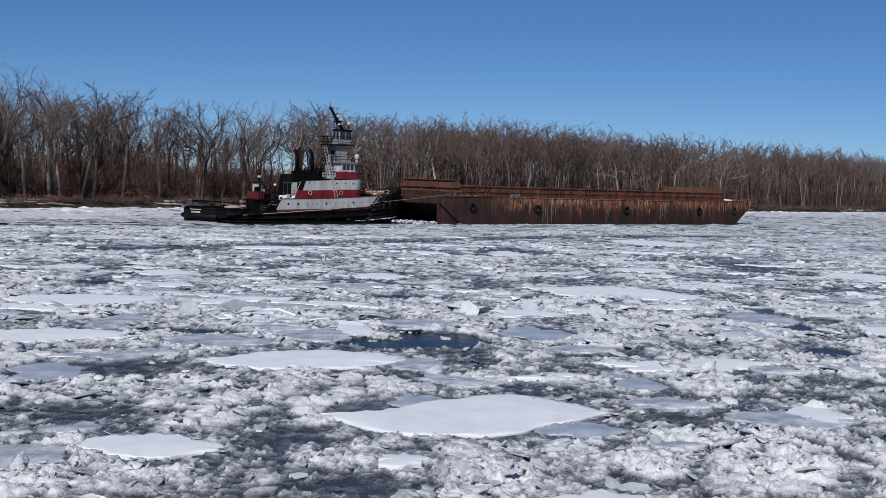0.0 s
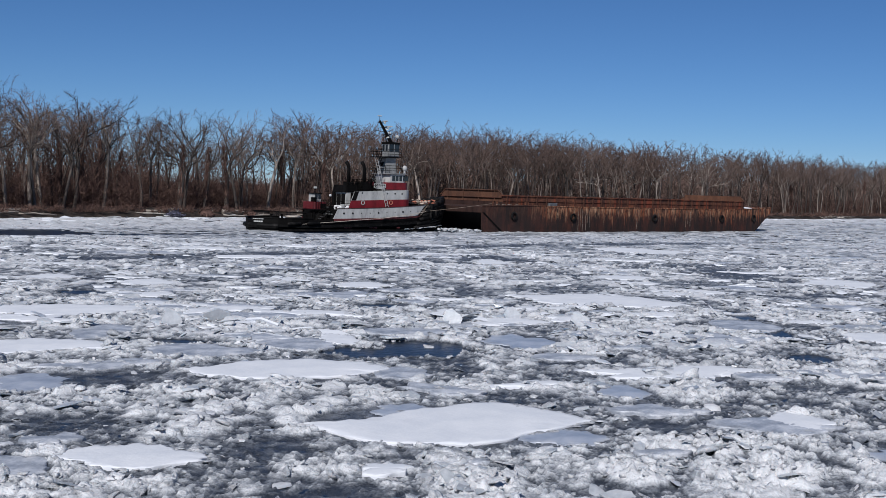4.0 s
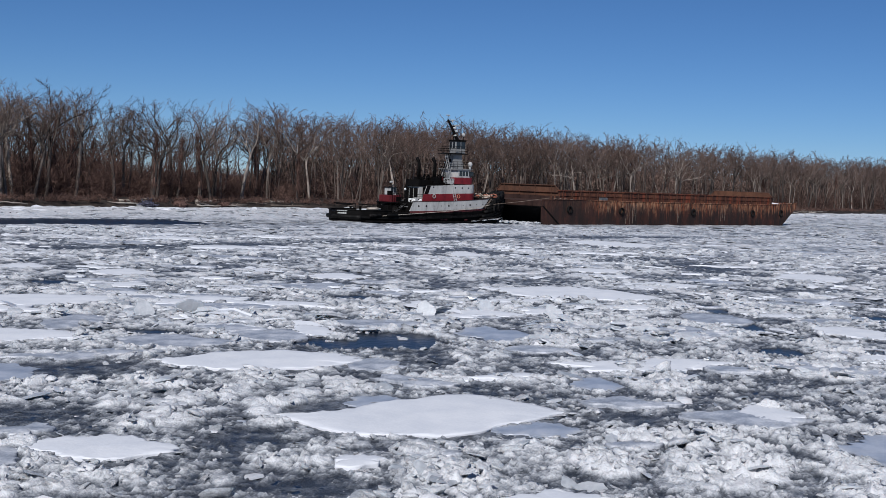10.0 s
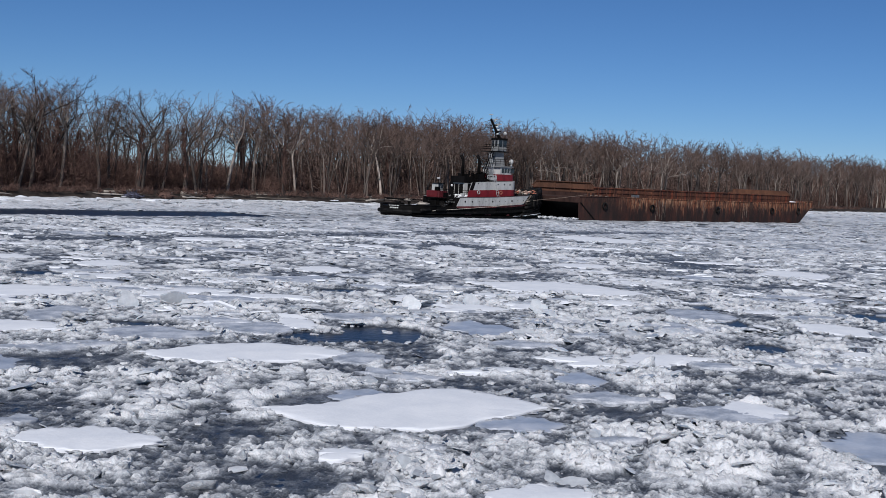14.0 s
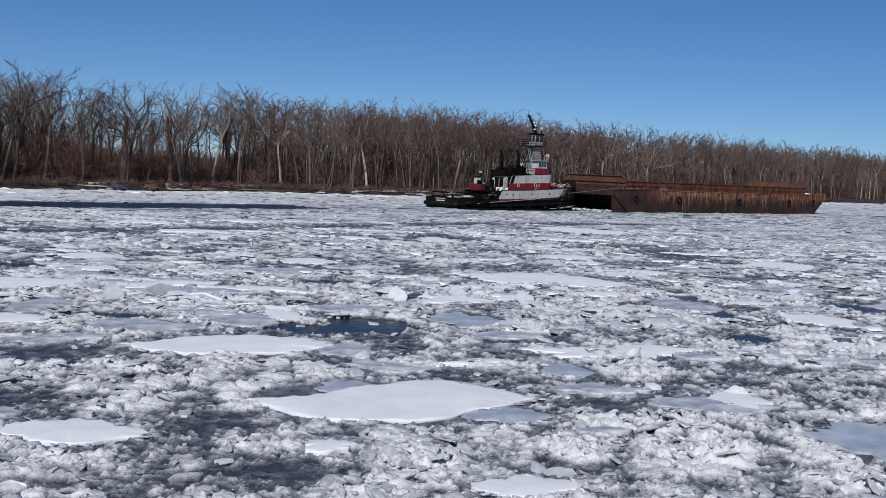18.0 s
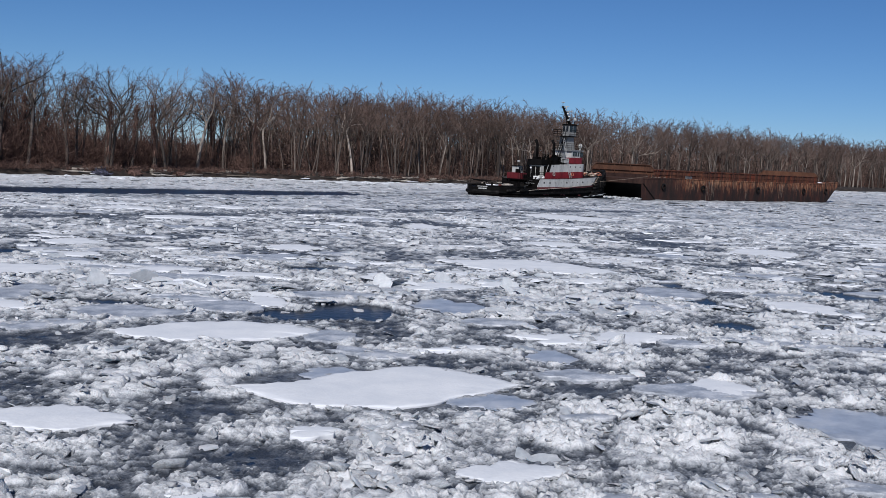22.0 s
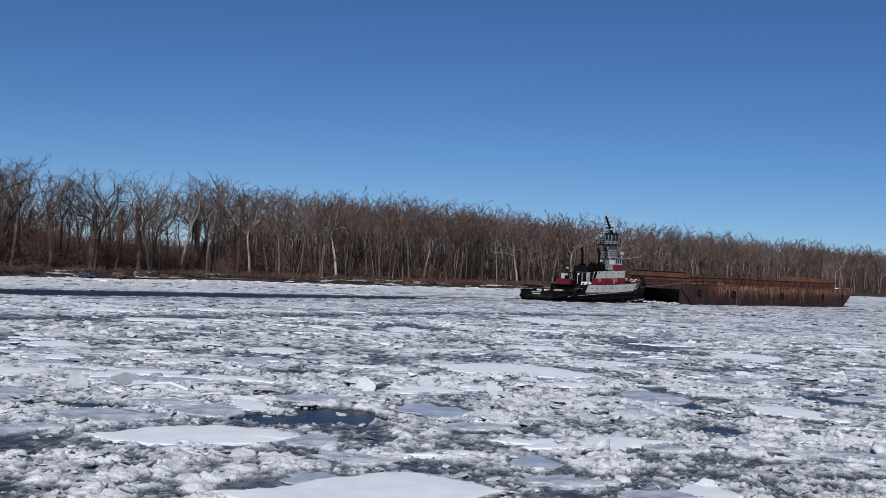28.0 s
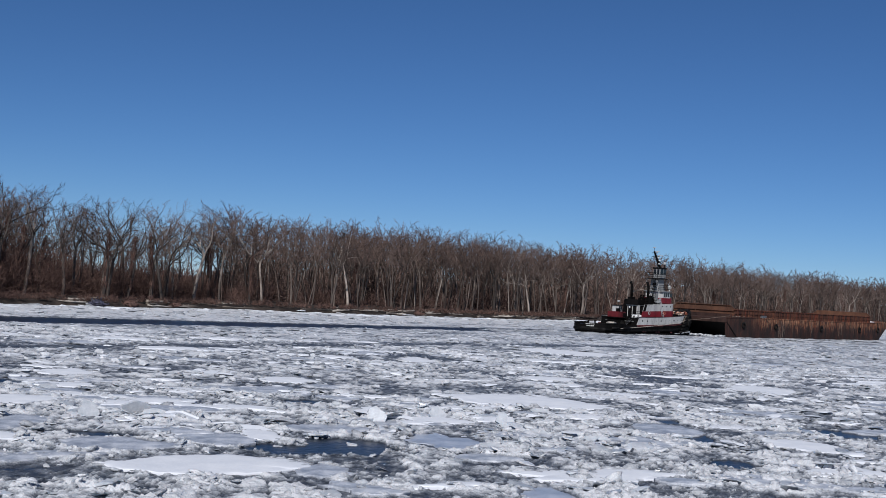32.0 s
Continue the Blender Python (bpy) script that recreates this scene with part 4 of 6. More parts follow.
bushes("brush", 1300, 55, -45, 300, 0.5, 4.2, 0.3, 1.2, 45, "low dead scrub and litter along the bank edge", 0.0, 0.03)

# driftwood along the edge
r = np.random.default_rng(51)
for k in range(95):
    s, inland = r.uniform(-30, 260), r.uniform(0.2, 3.8)
    x, y = bank_point(s, inland)
    n, length, wide = 6, r.uniform(1.5, 9.0), r.uniform(0.09, 0.26)
    path = [((i / (n - 1) - 0.5) * length, r.normal(0, 0.08), r.normal(0, 0.05)) for i in range(n)]
    g = Shape().tube(path, [wide * (1 - 0.6 * i / (n - 1)) for i in range(n)], 6)
    if k % 2:
        g.tube([path[3], (path[3][0] + 0.6, 0.5, 0.35)], [0.06, 0.02], 5)
    ob = g.make("driftwood", M_LOG, smooth=True)
    ob.matrix_basis = pose(x, y, 0.42 + 0.24 * inland, 0, r.normal(0, 2), 47 + r.normal(0, 14))
    tagged(ob, "pale weathered driftwood log washed up on the bank", "log", "driftwood logs")

# piles of washed-up debris on the bank's edge
for k, (s, inland, wide, high, dark) in enumerate(((21.5, 0.5, 1.5, 1.1, True), (28.0, 0.9, 1.6, 1.3, False), (92.0, 0.6, 1.4, 1.0, False), (38.0, 0.8, 1.1, 0.7, False))):
    x, y = bank_point(s, inland)
    g = Shape()
    for j in range(46):
        a, q = r.uniform(0, 6.28), r.random() ** 0.6
        z = high * r.random() * (1.1 - q)
        d = Vector((r.normal(0, 1), r.normal(0, 1), r.normal(0.15, 0.5))).normalized() * r.uniform(0.3, 0.8)
        c = Vector((wide * q * math.cos(a), 0.7 * wide * q * math.sin(a), z))
        g.tube([c - d, c, c + d + Vector((0, 0, 0.1))], [0.04, 0.09, 0.03], 5)
    g.ball((0, 0, 0.15), wide * 0.75, wide * 0.5, high * 0.6, 12, 7)
    ob = g.make("debris_pile", M_DEBRIS if dark else M_BRUSH)
    ob.matrix_basis = pose(x, y, 0.35 + 0.2 * inland, 0, 0, 47)
    tagged(ob, "dark bluish heap of washed-up debris on the bank" if dark else "tangled brown heap of roots and branches on the bank", "debris", "debris piles on the bank")

# drifts of snow on the bank's edge
for k in range(10):
    s, inland = r.uniform(-35, 300), 0.3 + 3.5 * r.random() ** 2
    x, y = bank_point(s, inland)
    ring = outline(r.uniform(0.6, 2.4), r.uniform(0.3, 0.8), 700 + k, 20, 0.3)
    verts = [(px, py, 0) for px, py in ring] + [(px * 0.6, py * 0.6, 0.10) for px, py in ring] + [(0, 0, 0.12)]
    faces = [(i, (i + 1) % 20, 20 + (i + 1) % 20, 20 + i) for i in range(20)] + [(20 + i, 20 + (i + 1) % 20, 40) for i in range(20)]
    ob = link("snow_patch", verts, faces, M_SNOW, smooth=True)
    ob.matrix_basis = pose(x, y, 0.30 + 0.18 * inland, 0, 0, 47)
    tagged(ob, "thin patch of old snow on the bank", "snow", "snow patches")


# white shore ice heaped along the bank's foot
def shore_ice():
    r = np.random.default_rng(63)
    n = 1500
    along = r.uniform(-45, 300, n)
    off = -0.3 - 9.0 * r.random(n) ** 2
    verts, tris = [], []
    for k in range(n):
        x, y = bank_point(along[k], off[k])
        v = SLABS[int(r.integers(0, 24))] * r.uniform(0.35, 1.3) * (1.0 if k % 9 else 0.8)
        a = r.uniform(0, 6.28)
        q = np.stack([v[:, 0] * math.cos(a) - v[:, 1] * math.sin(a) + x, v[:, 0] * math.sin(a) + v[:, 1] * math.cos(a) + y, v[:, 2] * (0.7 if k % 9 else 2.0) + 0.10 + 0.05 * r.random()], 1)
        verts.append(q)
        tris.append(LUMP_TRIS + 14 * k)
    ob = big_mesh("shore_ice", np.concatenate(verts), np.concatenate(tris), M_SNOW)
    return tagged(ob, "white broken shore ice heaped at the bank's foot", "ice", kind="stuff")


shore_ice()
# ---- paints ----
def paint(name, c, wear=0.12, rough=0.55, streak=True, metal=0.0, spec=0.35):
    dark = tuple(q * (1 - wear * 2.2) for q in c)
    light = tuple(min(q * (1 + wear), 0.9) for q in c)
    return mat(name, [dark, c, light], 0.9, rough=rough, metal=metal, bump=0.12, bump_scale=6, stretch=(1, 1, 0.35) if streak else (1, 1, 1), fine=0.3, spread=(0.28, 0.66), spec=spec)


M_BLACK = paint("black_hull_paint", (0.0048, 0.0043, 0.0041), 0.45, 0.6, spec=0.07)
M_WHITE = paint("off_white_paint", (0.385, 0.38, 0.365), 0.2, 0.6)
M_GREY = paint("grey_paint", (0.20, 0.20, 0.197), 0.22, 0.55)
M_RED = paint("red_paint", (0.152, 0.0105, 0.0150), 0.22, 0.5)
M_DARKRED = paint("dull_red_band", (0.10, 0.022, 0.022), 0.4, 0.6)
M_DEEPRED = paint("weathered_red_paint", (0.095, 0.010, 0.013), 0.3, 0.55)
# worn brown, also used for the barge's strips of painted shade
M_CAP = paint("worn_brown_paint", (0.035, 0.018, 0.014), 0.4, 0.6)
M_RUN = mat("dried_run", [(0.13, 0.09, 0.065), (0.30, 0.245, 0.20)], 2.5, rough=0.9, bump=0.2, spread=(0.3, 0.7))
M_GLASS = mat("dark_window_glass", [(0.012, 0.014, 0.017), (0.02, 0.024, 0.03)], 1.0, rough=0.06, bump=0, spec=0.6)
M_RUBBER = mat("black_rubber", [(0.004, 0.004, 0.0040), (0.007, 0.0066, 0.0064), (0.020, 0.018, 0.017)], 1.6, spec=0.09, rough=0.6, bump=0.5, bump_scale=10, piece=0.2)
M_STEEL = mat("dull_steel", [(0.10, 0.10, 0.10), (0.22, 0.22, 0.22)], 2, rough=0.5, metal=0.6, bump=0.1)
M_ROPE = mat("pale_rope", [(0.40, 0.33, 0.27), (0.62, 0.55, 0.46)], 6, rough=0.9, bump=0.5, bump_scale=40)
M_ORANGE = mat("orange_rope", [(0.40, 0.12, 0.07), (0.60, 0.24, 0.16)], 5, rough=0.9, bump=0.5, bump_scale=30)
M_LETTER = mat("white_letter_paint", [(0.60, 0.60, 0.58), (0.75, 0.75, 0.73)], 3, rough=0.6, bump=0)


def rust(name, colors, streak_color, amount, deck=None):
    """Rusted steel with runs down the plates."""
    m = mat(name, colors, 0.55, rough=0.85, bump=0.4, bump_scale=7, stretch=(1, 1, 0.55), fine=0.45, spread=(0.30, 0.68))
    n, l = m.node_tree.nodes, m.node_tree.links
    b = n["Principled BSDF"]
    ramp = [q for q in n if q.type == "VALTORGB"][0]
    co = [q for q in n if q.type == "TEX_COORD"][0]
    mp = n.new("ShaderNodeMapping")
    mp.inputs["Scale"].default_value = (1, 1, 0.06)
    l.new(co.outputs["Object"], mp.inputs["Vector"])
    t = n.new("ShaderNodeTexNoise")
    t.inputs["Scale"].default_value, t.inputs["Detail"].default_value = 1.6, 5
    l.new(mp.outputs[0], t.inputs["Vector"])
    rr = n.new("ShaderNodeValToRGB")
    rr.color_ramp.elements[0].position, rr.color_ramp.elements[1].position = amount, amount + 0.10
    l.new(t.outputs[0], rr.inputs[0])
    last = rr.outputs[0]
    if deck:
        sep = n.new("ShaderNodeSeparateXYZ")
        l.new(co.outputs["Object"], sep.inputs[0])
        rg = n.new("ShaderNodeMapRange")
        rg.inputs[1].default_value, rg.inputs[2].default_value, rg.inputs[3].default_value, rg.inputs[4].default_value = deck[0], deck[1], 0.0, 1.0
        l.new(sep.outputs["Z"], rg.inputs[0])
        mu = n.new("ShaderNodeMath")
        mu.operation = "MULTIPLY"
        l.new(last, mu.inputs[0])
        l.new(rg.outputs[0], mu.inputs[1])
        last = mu.outputs[0]
    mix = n.new("ShaderNodeMix")
    mix.data_type = "RGBA"
    l.new(last, mix.inputs["Factor"])
    l.new(ramp.outputs[0], mix.inputs["A"])
    mix.inputs["B"].default_value = (*streak_color, 1)
    l.new(mix.outputs["Result"], b.inputs["Base Color"])
    return m


def hull_rust():
    """Dark rusted plate with fine orange and cream runs of uneven length below the deck edge."""
    m = mat("rusted_hull_plate", [(0.005, 0.0023, 0.0020), (0.015, 0.0052, 0.0036), (0.050, 0.0130, 0.0072)], 0.5, rough=0.85, bump=0.4, bump_scale=7, stretch=(1, 1, 0.5), fine=0.45, spread=(0.30, 0.70))
    n, l = m.node_tree.nodes, m.node_tree.links
    b = n["Principled BSDF"]
    ramp = [q for q in n if q.type == "VALTORGB"][0]
    co = [q for q in n if q.type == "TEX_COORD"][0]
    sep = n.new("ShaderNodeSeparateXYZ")
    l.new(co.outputs["Object"], sep.inputs[0])

    def noise(scale, squash, detail=4):
        mp = n.new("ShaderNodeMapping")
        mp.inputs["Scale"].default_value = (1, 1, squash)
        l.new(co.outputs["Object"], mp.inputs["Vector"])
        t = n.new("ShaderNodeTexNoise")
        t.inputs["Scale"].default_value, t.inputs["Detail"].default_value, t.inputs["Roughness"].default_value = scale, detail, 0.7
        l.new(mp.outputs[0], t.inputs["Vector"])
        return t.outputs[0]

    def ranged(value, a0, a1, b0, b1):
        rg = n.new("ShaderNodeMapRange")
        for k, q in enumerate((a0, a1, b0, b1), 1):
            rg.inputs[k].default_value = q
        l.new(value, rg.inputs[0])
        return rg.outputs[0]

    def calc(op, a, c):
        q = n.new("ShaderNodeMath")
        q.operation = op
        for k, v in enumerate((a, c)):
            if isinstance(v, (int, float)):
                q.inputs[k].default_value = v
            else:
                l.new(v, q.inputs[k])
        return q.outputs[0]

    def blend(factor, under, over):
        q = n.new("ShaderNodeMix")
        q.data_type = "RGBA"
        l.new(factor, q.inputs["Factor"])
        l.new(under, q.inputs["A"])
        if isinstance(over, tuple):
            q.inputs["B"].default_value = (*over, 1)
        else:
            l.new(over, q.inputs["B"])
        return q.outputs["Result"]

    # broad brown runs down the whole plate
    color = blend(ranged(noise(0.9, 0.05), 0.48, 0.66, 0.0, 0.75), ramp.outputs[0], (0.052, 0.0155, 0.0085))
    color = blend(ranged(noise(1.2, 0.05), 0.50, 0.62, 0.0, 0.85), color, (0.008, 0.0045, 0.004))
    # the after plates are a paler, dusty brown
    color = blend(calc("MULTIPLY", ranged(sep.outputs["X"], 9.0, 17.0, 0.35, 0.0), ranged(noise(0.7, 0.6), 0.3, 0.6, 0.3, 1.0)), color, (0.036, 0.0155, 0.0120))
    # runs of uneven length below the deck edge, from a ragged rusty band at the top
    reach = ranged(noise(1.5, 0.008, 7), 0.42, 0.64, 3.4, 0.2)
    spread = ranged(noise(0.22, 0.3, 3), 0.36, 0.64, 0.35, -0.5)
    depth = calc("SUBTRACT", sep.outputs["Z"], calc("ADD", reach, spread))
    runs = ranged(depth, 0.0, 1.3, 0.0, 1.0)
    band = ranged(calc("ADD", sep.outputs["Z"], ranged(noise(2.2, 0.5, 5), 0.3, 0.7, -0.9, 0.9)), 2.35, 3.3, 0.0, 0.95)
    mask = calc("MULTIPLY", calc("MAXIMUM", runs, band), ranged(sep.outputs["X"], 8.5, 14.0, 0.12, 1.0))
    mask = calc("MULTIPLY", mask, ranged(noise(3.4, 0.30, 6), 0.40, 0.58, 0.0, 1.0))
    rust_tone = n.new("ShaderNodeValToRGB")
    rust_tone.color_ramp.elements[0].position, rust_tone.color_ramp.elements[1].position = 0.44, 0.76
    rust_tone.color_ramp.elements[0].color, rust_tone.color_ramp.elements[1].color = (0.20, 0.054, 0.018, 1), (0.54, 0.36, 0.22, 1)
    l.new(noise(3.1, 0.05, 5), rust_tone.inputs[0])
    color = blend(mask, color, rust_tone.outputs[0])
    color = blend(ranged(noise(0.75, 0.10, 5), 0.53, 0.62, 0.0, 0.8), color, (0.010, 0.005, 0.004))
    l.new(color, b.inputs["Base Color"])
    return m


M_HULL_RUST = hull_rust()
M_COAMING = rust("rusted_coaming", [(0.020, 0.0085, 0.006), (0.066, 0.024, 0.014), (0.17, 0.064, 0.032)], (0.16, 0.038, 0.018), 0.54)
M_ENDWALL = rust("rusted_end_wall", [(0.050, 0.022, 0.013), (0.092, 0.040, 0.022), (0.14, 0.063, 0.034)], (0.07, 0.032, 0.02), 0.58)

# ---- the barge: x ahead from its stern, y to port, z above the water ----
barge = thing("barge", "long rusty brown hopper barge with raked ends, pushed by a tug", "barge")
HALF = 7.95


def barge_hull():
    prof = [(0.0, 3.55), (0.0, 2.75), (0.35, 2.55), (3.9, -0.6), (59.5, -0.9), (62.4, 0.0), (66.1, 2.75), (66.9, 3.2), (66.9, 4.15), (64.0, 3.95), (60.0, 3.78), (50.0, 3.66), (20.0, 3.66), (8.0, 3.75), (3.0, 3.6)]
    g = Shape().prism(prof, -HALF, HALF)
    return g.make("hull", M_HULL_RUST, barge)


barge_hull()
# shadow below the stern end wall, put into a dark plate's colour
Shape().box(-0.035, -0.004, -HALF + 0.02, HALF - 0.02, 2.77, 3.52).make("stern_plate", M_CAP, barge, "dark plate across the stern with shade put into its colour")
# black plate under the rake: bottom paint with the underside's shade painted in
Shape().prism([(-0.02, 2.74), (0.33, 2.53), (3.88, -0.6), (3.80, -0.64), (0.26, 2.46), (-0.06, 2.68)], -HALF + 0.2, HALF - 0.2).make("rake_plate", M_BLACK, barge, "underside of the raked stern, black for both paint and shade")
for side in (-1, 1):
    g = Shape().prism([(-0.05, 2.72), (0.0, 0.6), (0.35, -0.6), (3.95, -0.6), (0.40, 2.6)], side * HALF - 0.18 if side > 0 else -HALF, HALF if side > 0 else -HALF + 0.18)
    g.make("skeg", M_HULL_RUST, barge, "rusty plate skeg below the raked stern")
    g = Shape().prism([(0.0, 2.80), (0.35, 2.80), (4.1, -0.05), (3.7, -0.05)], side * (HALF + 0.002), side * (HALF + 0.05))
    g.make("rake_strip", M_BLACK, barge, "black diagonal strip on the stern rake")
    # deck edge angle
    Shape().tube([(0, side * HALF, 3.62), (8, side * HALF, 3.80), (20, side * HALF, 3.70), (50, side * HALF, 3.70), (60, side * HALF, 3.82), (64, side * HALF, 3.99), (66.85, side * HALF, 4.18)], 0.09, 6).make("deck_edge", M_HULL_RUST, barge)
    # hopper side wall with its flange, ledge and ribs
    y = side * 6.55
    Shape().box(4.9, 60.9, min(y, y + side * 0.14), max(y, y + side * 0.14), 3.6, 5.05).make("coaming_wall", M_COAMING, barge)
    Shape().box(4.6, 61.2, min(y, y + side * 0.30), max(y, y + side * 0.30), 5.03, 5.14).make("coaming_flange", M_COAMING, barge)
    Shape().box(4.9, 60.9, min(y, y + side * 0.25), max(y, y + side * 0.25), 4.34, 4.41).make("coaming_ledge", M_COAMING, barge)
rib = Shape().prism([(-0.045, 0), (0.045, 0), (0.045, 1.33), (-0.045, 1.33)], 0, 0.20)
rib_mesh = rib.make("coaming_rib", M_COAMING, barge)
rib_mesh.matrix_basis = pose(5.6, -6.69 - 0.20, 3.68)
for k in range(1, 29):
    for side in (-1, 1):
        o = new("coaming_rib", rib_mesh.data)
        o.parent = barge
        o.matrix_basis = pose(5.6 + 1.95 * k, -6.89 if side < 0 else 6.69, 3.68)
for u, nm in ((4.85, "stern"), (60.9, "bow")):
    top = [(-6.6, 4.28), (6.6, 4.28), (6.6, 5.05), (5.75, 5.85), (-5.75, 5.85), (-6.6, 5.05)]
    # the wall's foot is coloured dark for the shade above the deck
    Shape().box(u + 0.02, u + 0.12, -6.55, 6.55, 3.62, 4.275).make("end_wall_foot", M_CAP, barge, "foot of the hopper end wall with shade put into its dark colour")
    verts = [(u, y, z) for y, z in top] + [(u + 0.14, y, z) for y, z in top]
    n = 6
    Shape().add(verts, [[i, (i + 1) % n, n + (i + 1) % n, n + i] for i in range(n)] + [list(range(n))[::-1], [n + i for i in range(n)]]).make("end_wall", M_ENDWALL, barge, "tall orange-brown rusty hopper end wall")
    face = -1 if nm == "stern" else 1
    x0, x1 = (u - 0.22, u + 0.14) if face < 0 else (u, u + 0.36)
    Shape().box(x0, x1, -5.8, 5.8, 5.80, 5.94).make("end_flange", M_ENDWALL, barge)
    Shape().box(x0, x1, -6.6, 6.6, 4.78, 4.88).make("end_ledge", M_COAMING, barge)
    for k in range(4):
        Shape().box(x0 + 0.06, x1 - 0.06, -5.1 + 3.4 * k - 0.045, -5.1 + 3.4 * k + 0.045, 4.3, 5.82).make("end_rib", M_ENDWALL, barge)
    for side in (-1, 1):
        Shape().tube([(u - 0.02, side * 5.78, 5.88), (u - 0.02, side * 6.75, 5.10)], 0.08, 6).make("end_rail", M_ENDWALL, barge)
# hopper floor, so that the bin is closed below
Shape().box(5.0, 60.9, -6.5, 6.5, 3.62, 3.70).make("hopper_floor", M_COAMING, barge)
# side tyres on chains
for u, z in ((5.85, 2.35), (17.7, 2.2), (35.95, 2.2), (53.0, 2.2), (61.85, 2.3)):
    o = Shape().ring((u, -HALF - 0.14, z), (0, 1, 0), 0.47, 0.14).make("tyre", M_RUBBER, barge, "black hanging fender tyre", True)
    Shape().tube([(u, -HALF - 0.1, z + 0.5), (u, -HALF - 0.04, 3.75)], 0.03, 5).make("chain", M_HULL_RUST, o)
# pale runs and marks on the plates, broken and uneven
r = np.random.default_rng(17)
for k, (u, w, z0) in enumerate(((18.9, 0.10, 0.2), (19.35, 0.06, 0.9), (19.8, 0.09, 0.15), (20.5, 0.12, 0.3), (20.85, 0.05, 1.4), (21.3, 0.07, 0.7), (31.9, 0.09, 0.5), (32.2, 0.05, 1.2), (43.8, 0.10, 0.8), (44.3, 0.07, 1.3), (44.9, 0.09, 0.9), (37.0, 0.06, 1.7), (27.6, 0.06, 2.0), (50.2, 0.06, 1.6))):
    g, z = Shape(), z0
    while z < 3.3:
        h = r.uniform(0.15, 0.7)
        x0, wide, slip = u + r.normal(0, 0.015), w * r.uniform(0.3, 1.0), r.normal(0, 0.02)
        g.prism([(x0 - wide / 2, z), (x0 + wide / 2, z + 0.06), (x0 + slip + wide * 0.4, min(z + h, 3.4)), (x0 + slip - wide * 0.5, min(z + h, 3.4))], -HALF - 0.008, -HALF - 0.001)
        z += h - 0.02
    g.make("pale_run", M_RUN, barge, "pale dried run down the hull plate")
# snow, bitts and a ladder on the deck
Shape().ball((63.2, -3.2, 3.95), 1.6, 3.4, 0.24).make("deck_snow", M_SNOW, barge, "old snow lying on the bow deck", True)
for k in range(4):
    u, y = 3.0 + 1.2 * k, -7.35 + 0.1 * (k % 3)
    Shape().tube([(u, y, 3.86), (u + 0.35, y - 0.12, 3.95 - 0.02 * k), (u + 0.8, y + 0.05, 3.88)], 0.05, 6).make("mooring_line", M_RUN, barge, "pale mooring line lying along the deck edge")
Shape().box(13.2, 14.8, -7.6, -7.2, 3.7, 4.25, 0.02).make("hatch_box", M_STEEL, barge, "small grey steel deck box")
for u, y in ((2.6, -7.2), (3.4, -7.2), (64.0, -6.9), (64.7, -6.9), (2.6, 7.2), (3.4, 7.2), (64.0, 6.9), (64.7, 6.9), (8.6, -7.4), (9.2, -7.4)):
    Shape().tube([(u, y, 3.6), (u, y, 4.25), (u, y, 4.32)], [0.14, 0.14, 0.19], 8).make("bitt", M_COAMING, barge)
for k in range(28):
    u = 5.0 + 2.0 * k
    Shape().box(u - 0.02, u + 0.02, -HALF - 0.012, -HALF - 0.001, 0.0, 3.55, 0.004).make("plate_seam", M_HULL_RUST, barge)

# ---- the tug: same space as the barge, its bow at the barge's stern ----
tug = thing("tugboat", "black, white and red pusher tug with a tall grey upper wheelhouse", "tugboat")
ST = [-31.3, -31.0, -30.3, -29.2, -27.5, -24.5, -21.0, -17.0, -13.0, -10.0, -7.5, -5.5, -4.0, -2.8, -1.8, -1.1, -0.7]
BEAM = [0.6, 1.8, 2.9, 3.8, 4.5, 4.85, 4.95, 4.95, 4.9, 4.75, 4.4, 3.9, 3.3, 2.55, 1.75, 0.95, 0.35]
TOP = [1.42, 1.42, 1.42, 1.48, 1.40, 1.36, 1.42, 1.50, 1.62, 1.75, 1.92, 2.15, 2.4, 2.65, 2.85, 3.0, 3.05]


def beam(u):
    return float(np.interp(u, ST, BEAM))


def sheer(u):
    return float(np.interp(u, ST, TOP))


def tug_hull():
    rows = []
    for u, b, t in zip(ST, BEAM, TOP):
        rake = max(0.0, u + 6.0) * 0.35 if u > -6 else 0.0
        half = [(u - rake * 0.9, b * 0.72, -1.2), (u - rake * 0.45, b * 0.90, 0.0), (u - rake * 0.2, b * 0.985, 0.55), (u, b, t)]
        rows.append(half + [(x, -y, z) for x, y, z in half[::-1]])
    verts = [p for row in rows for p in row]
    faces = []
    for i in range(len(rows) - 1):
        faces += [(i * 8 + j, i * 8 + j + 1, (i + 1) * 8 + j + 1, (i + 1) * 8 + j) for j in range(7)]
    faces += [tuple(range(8))[::-1], tuple((len(rows) - 1) * 8 + j for j in range(8))]
    return Shape().add(verts, faces).make("hull", M_BLACK, tug)


tug_hull()


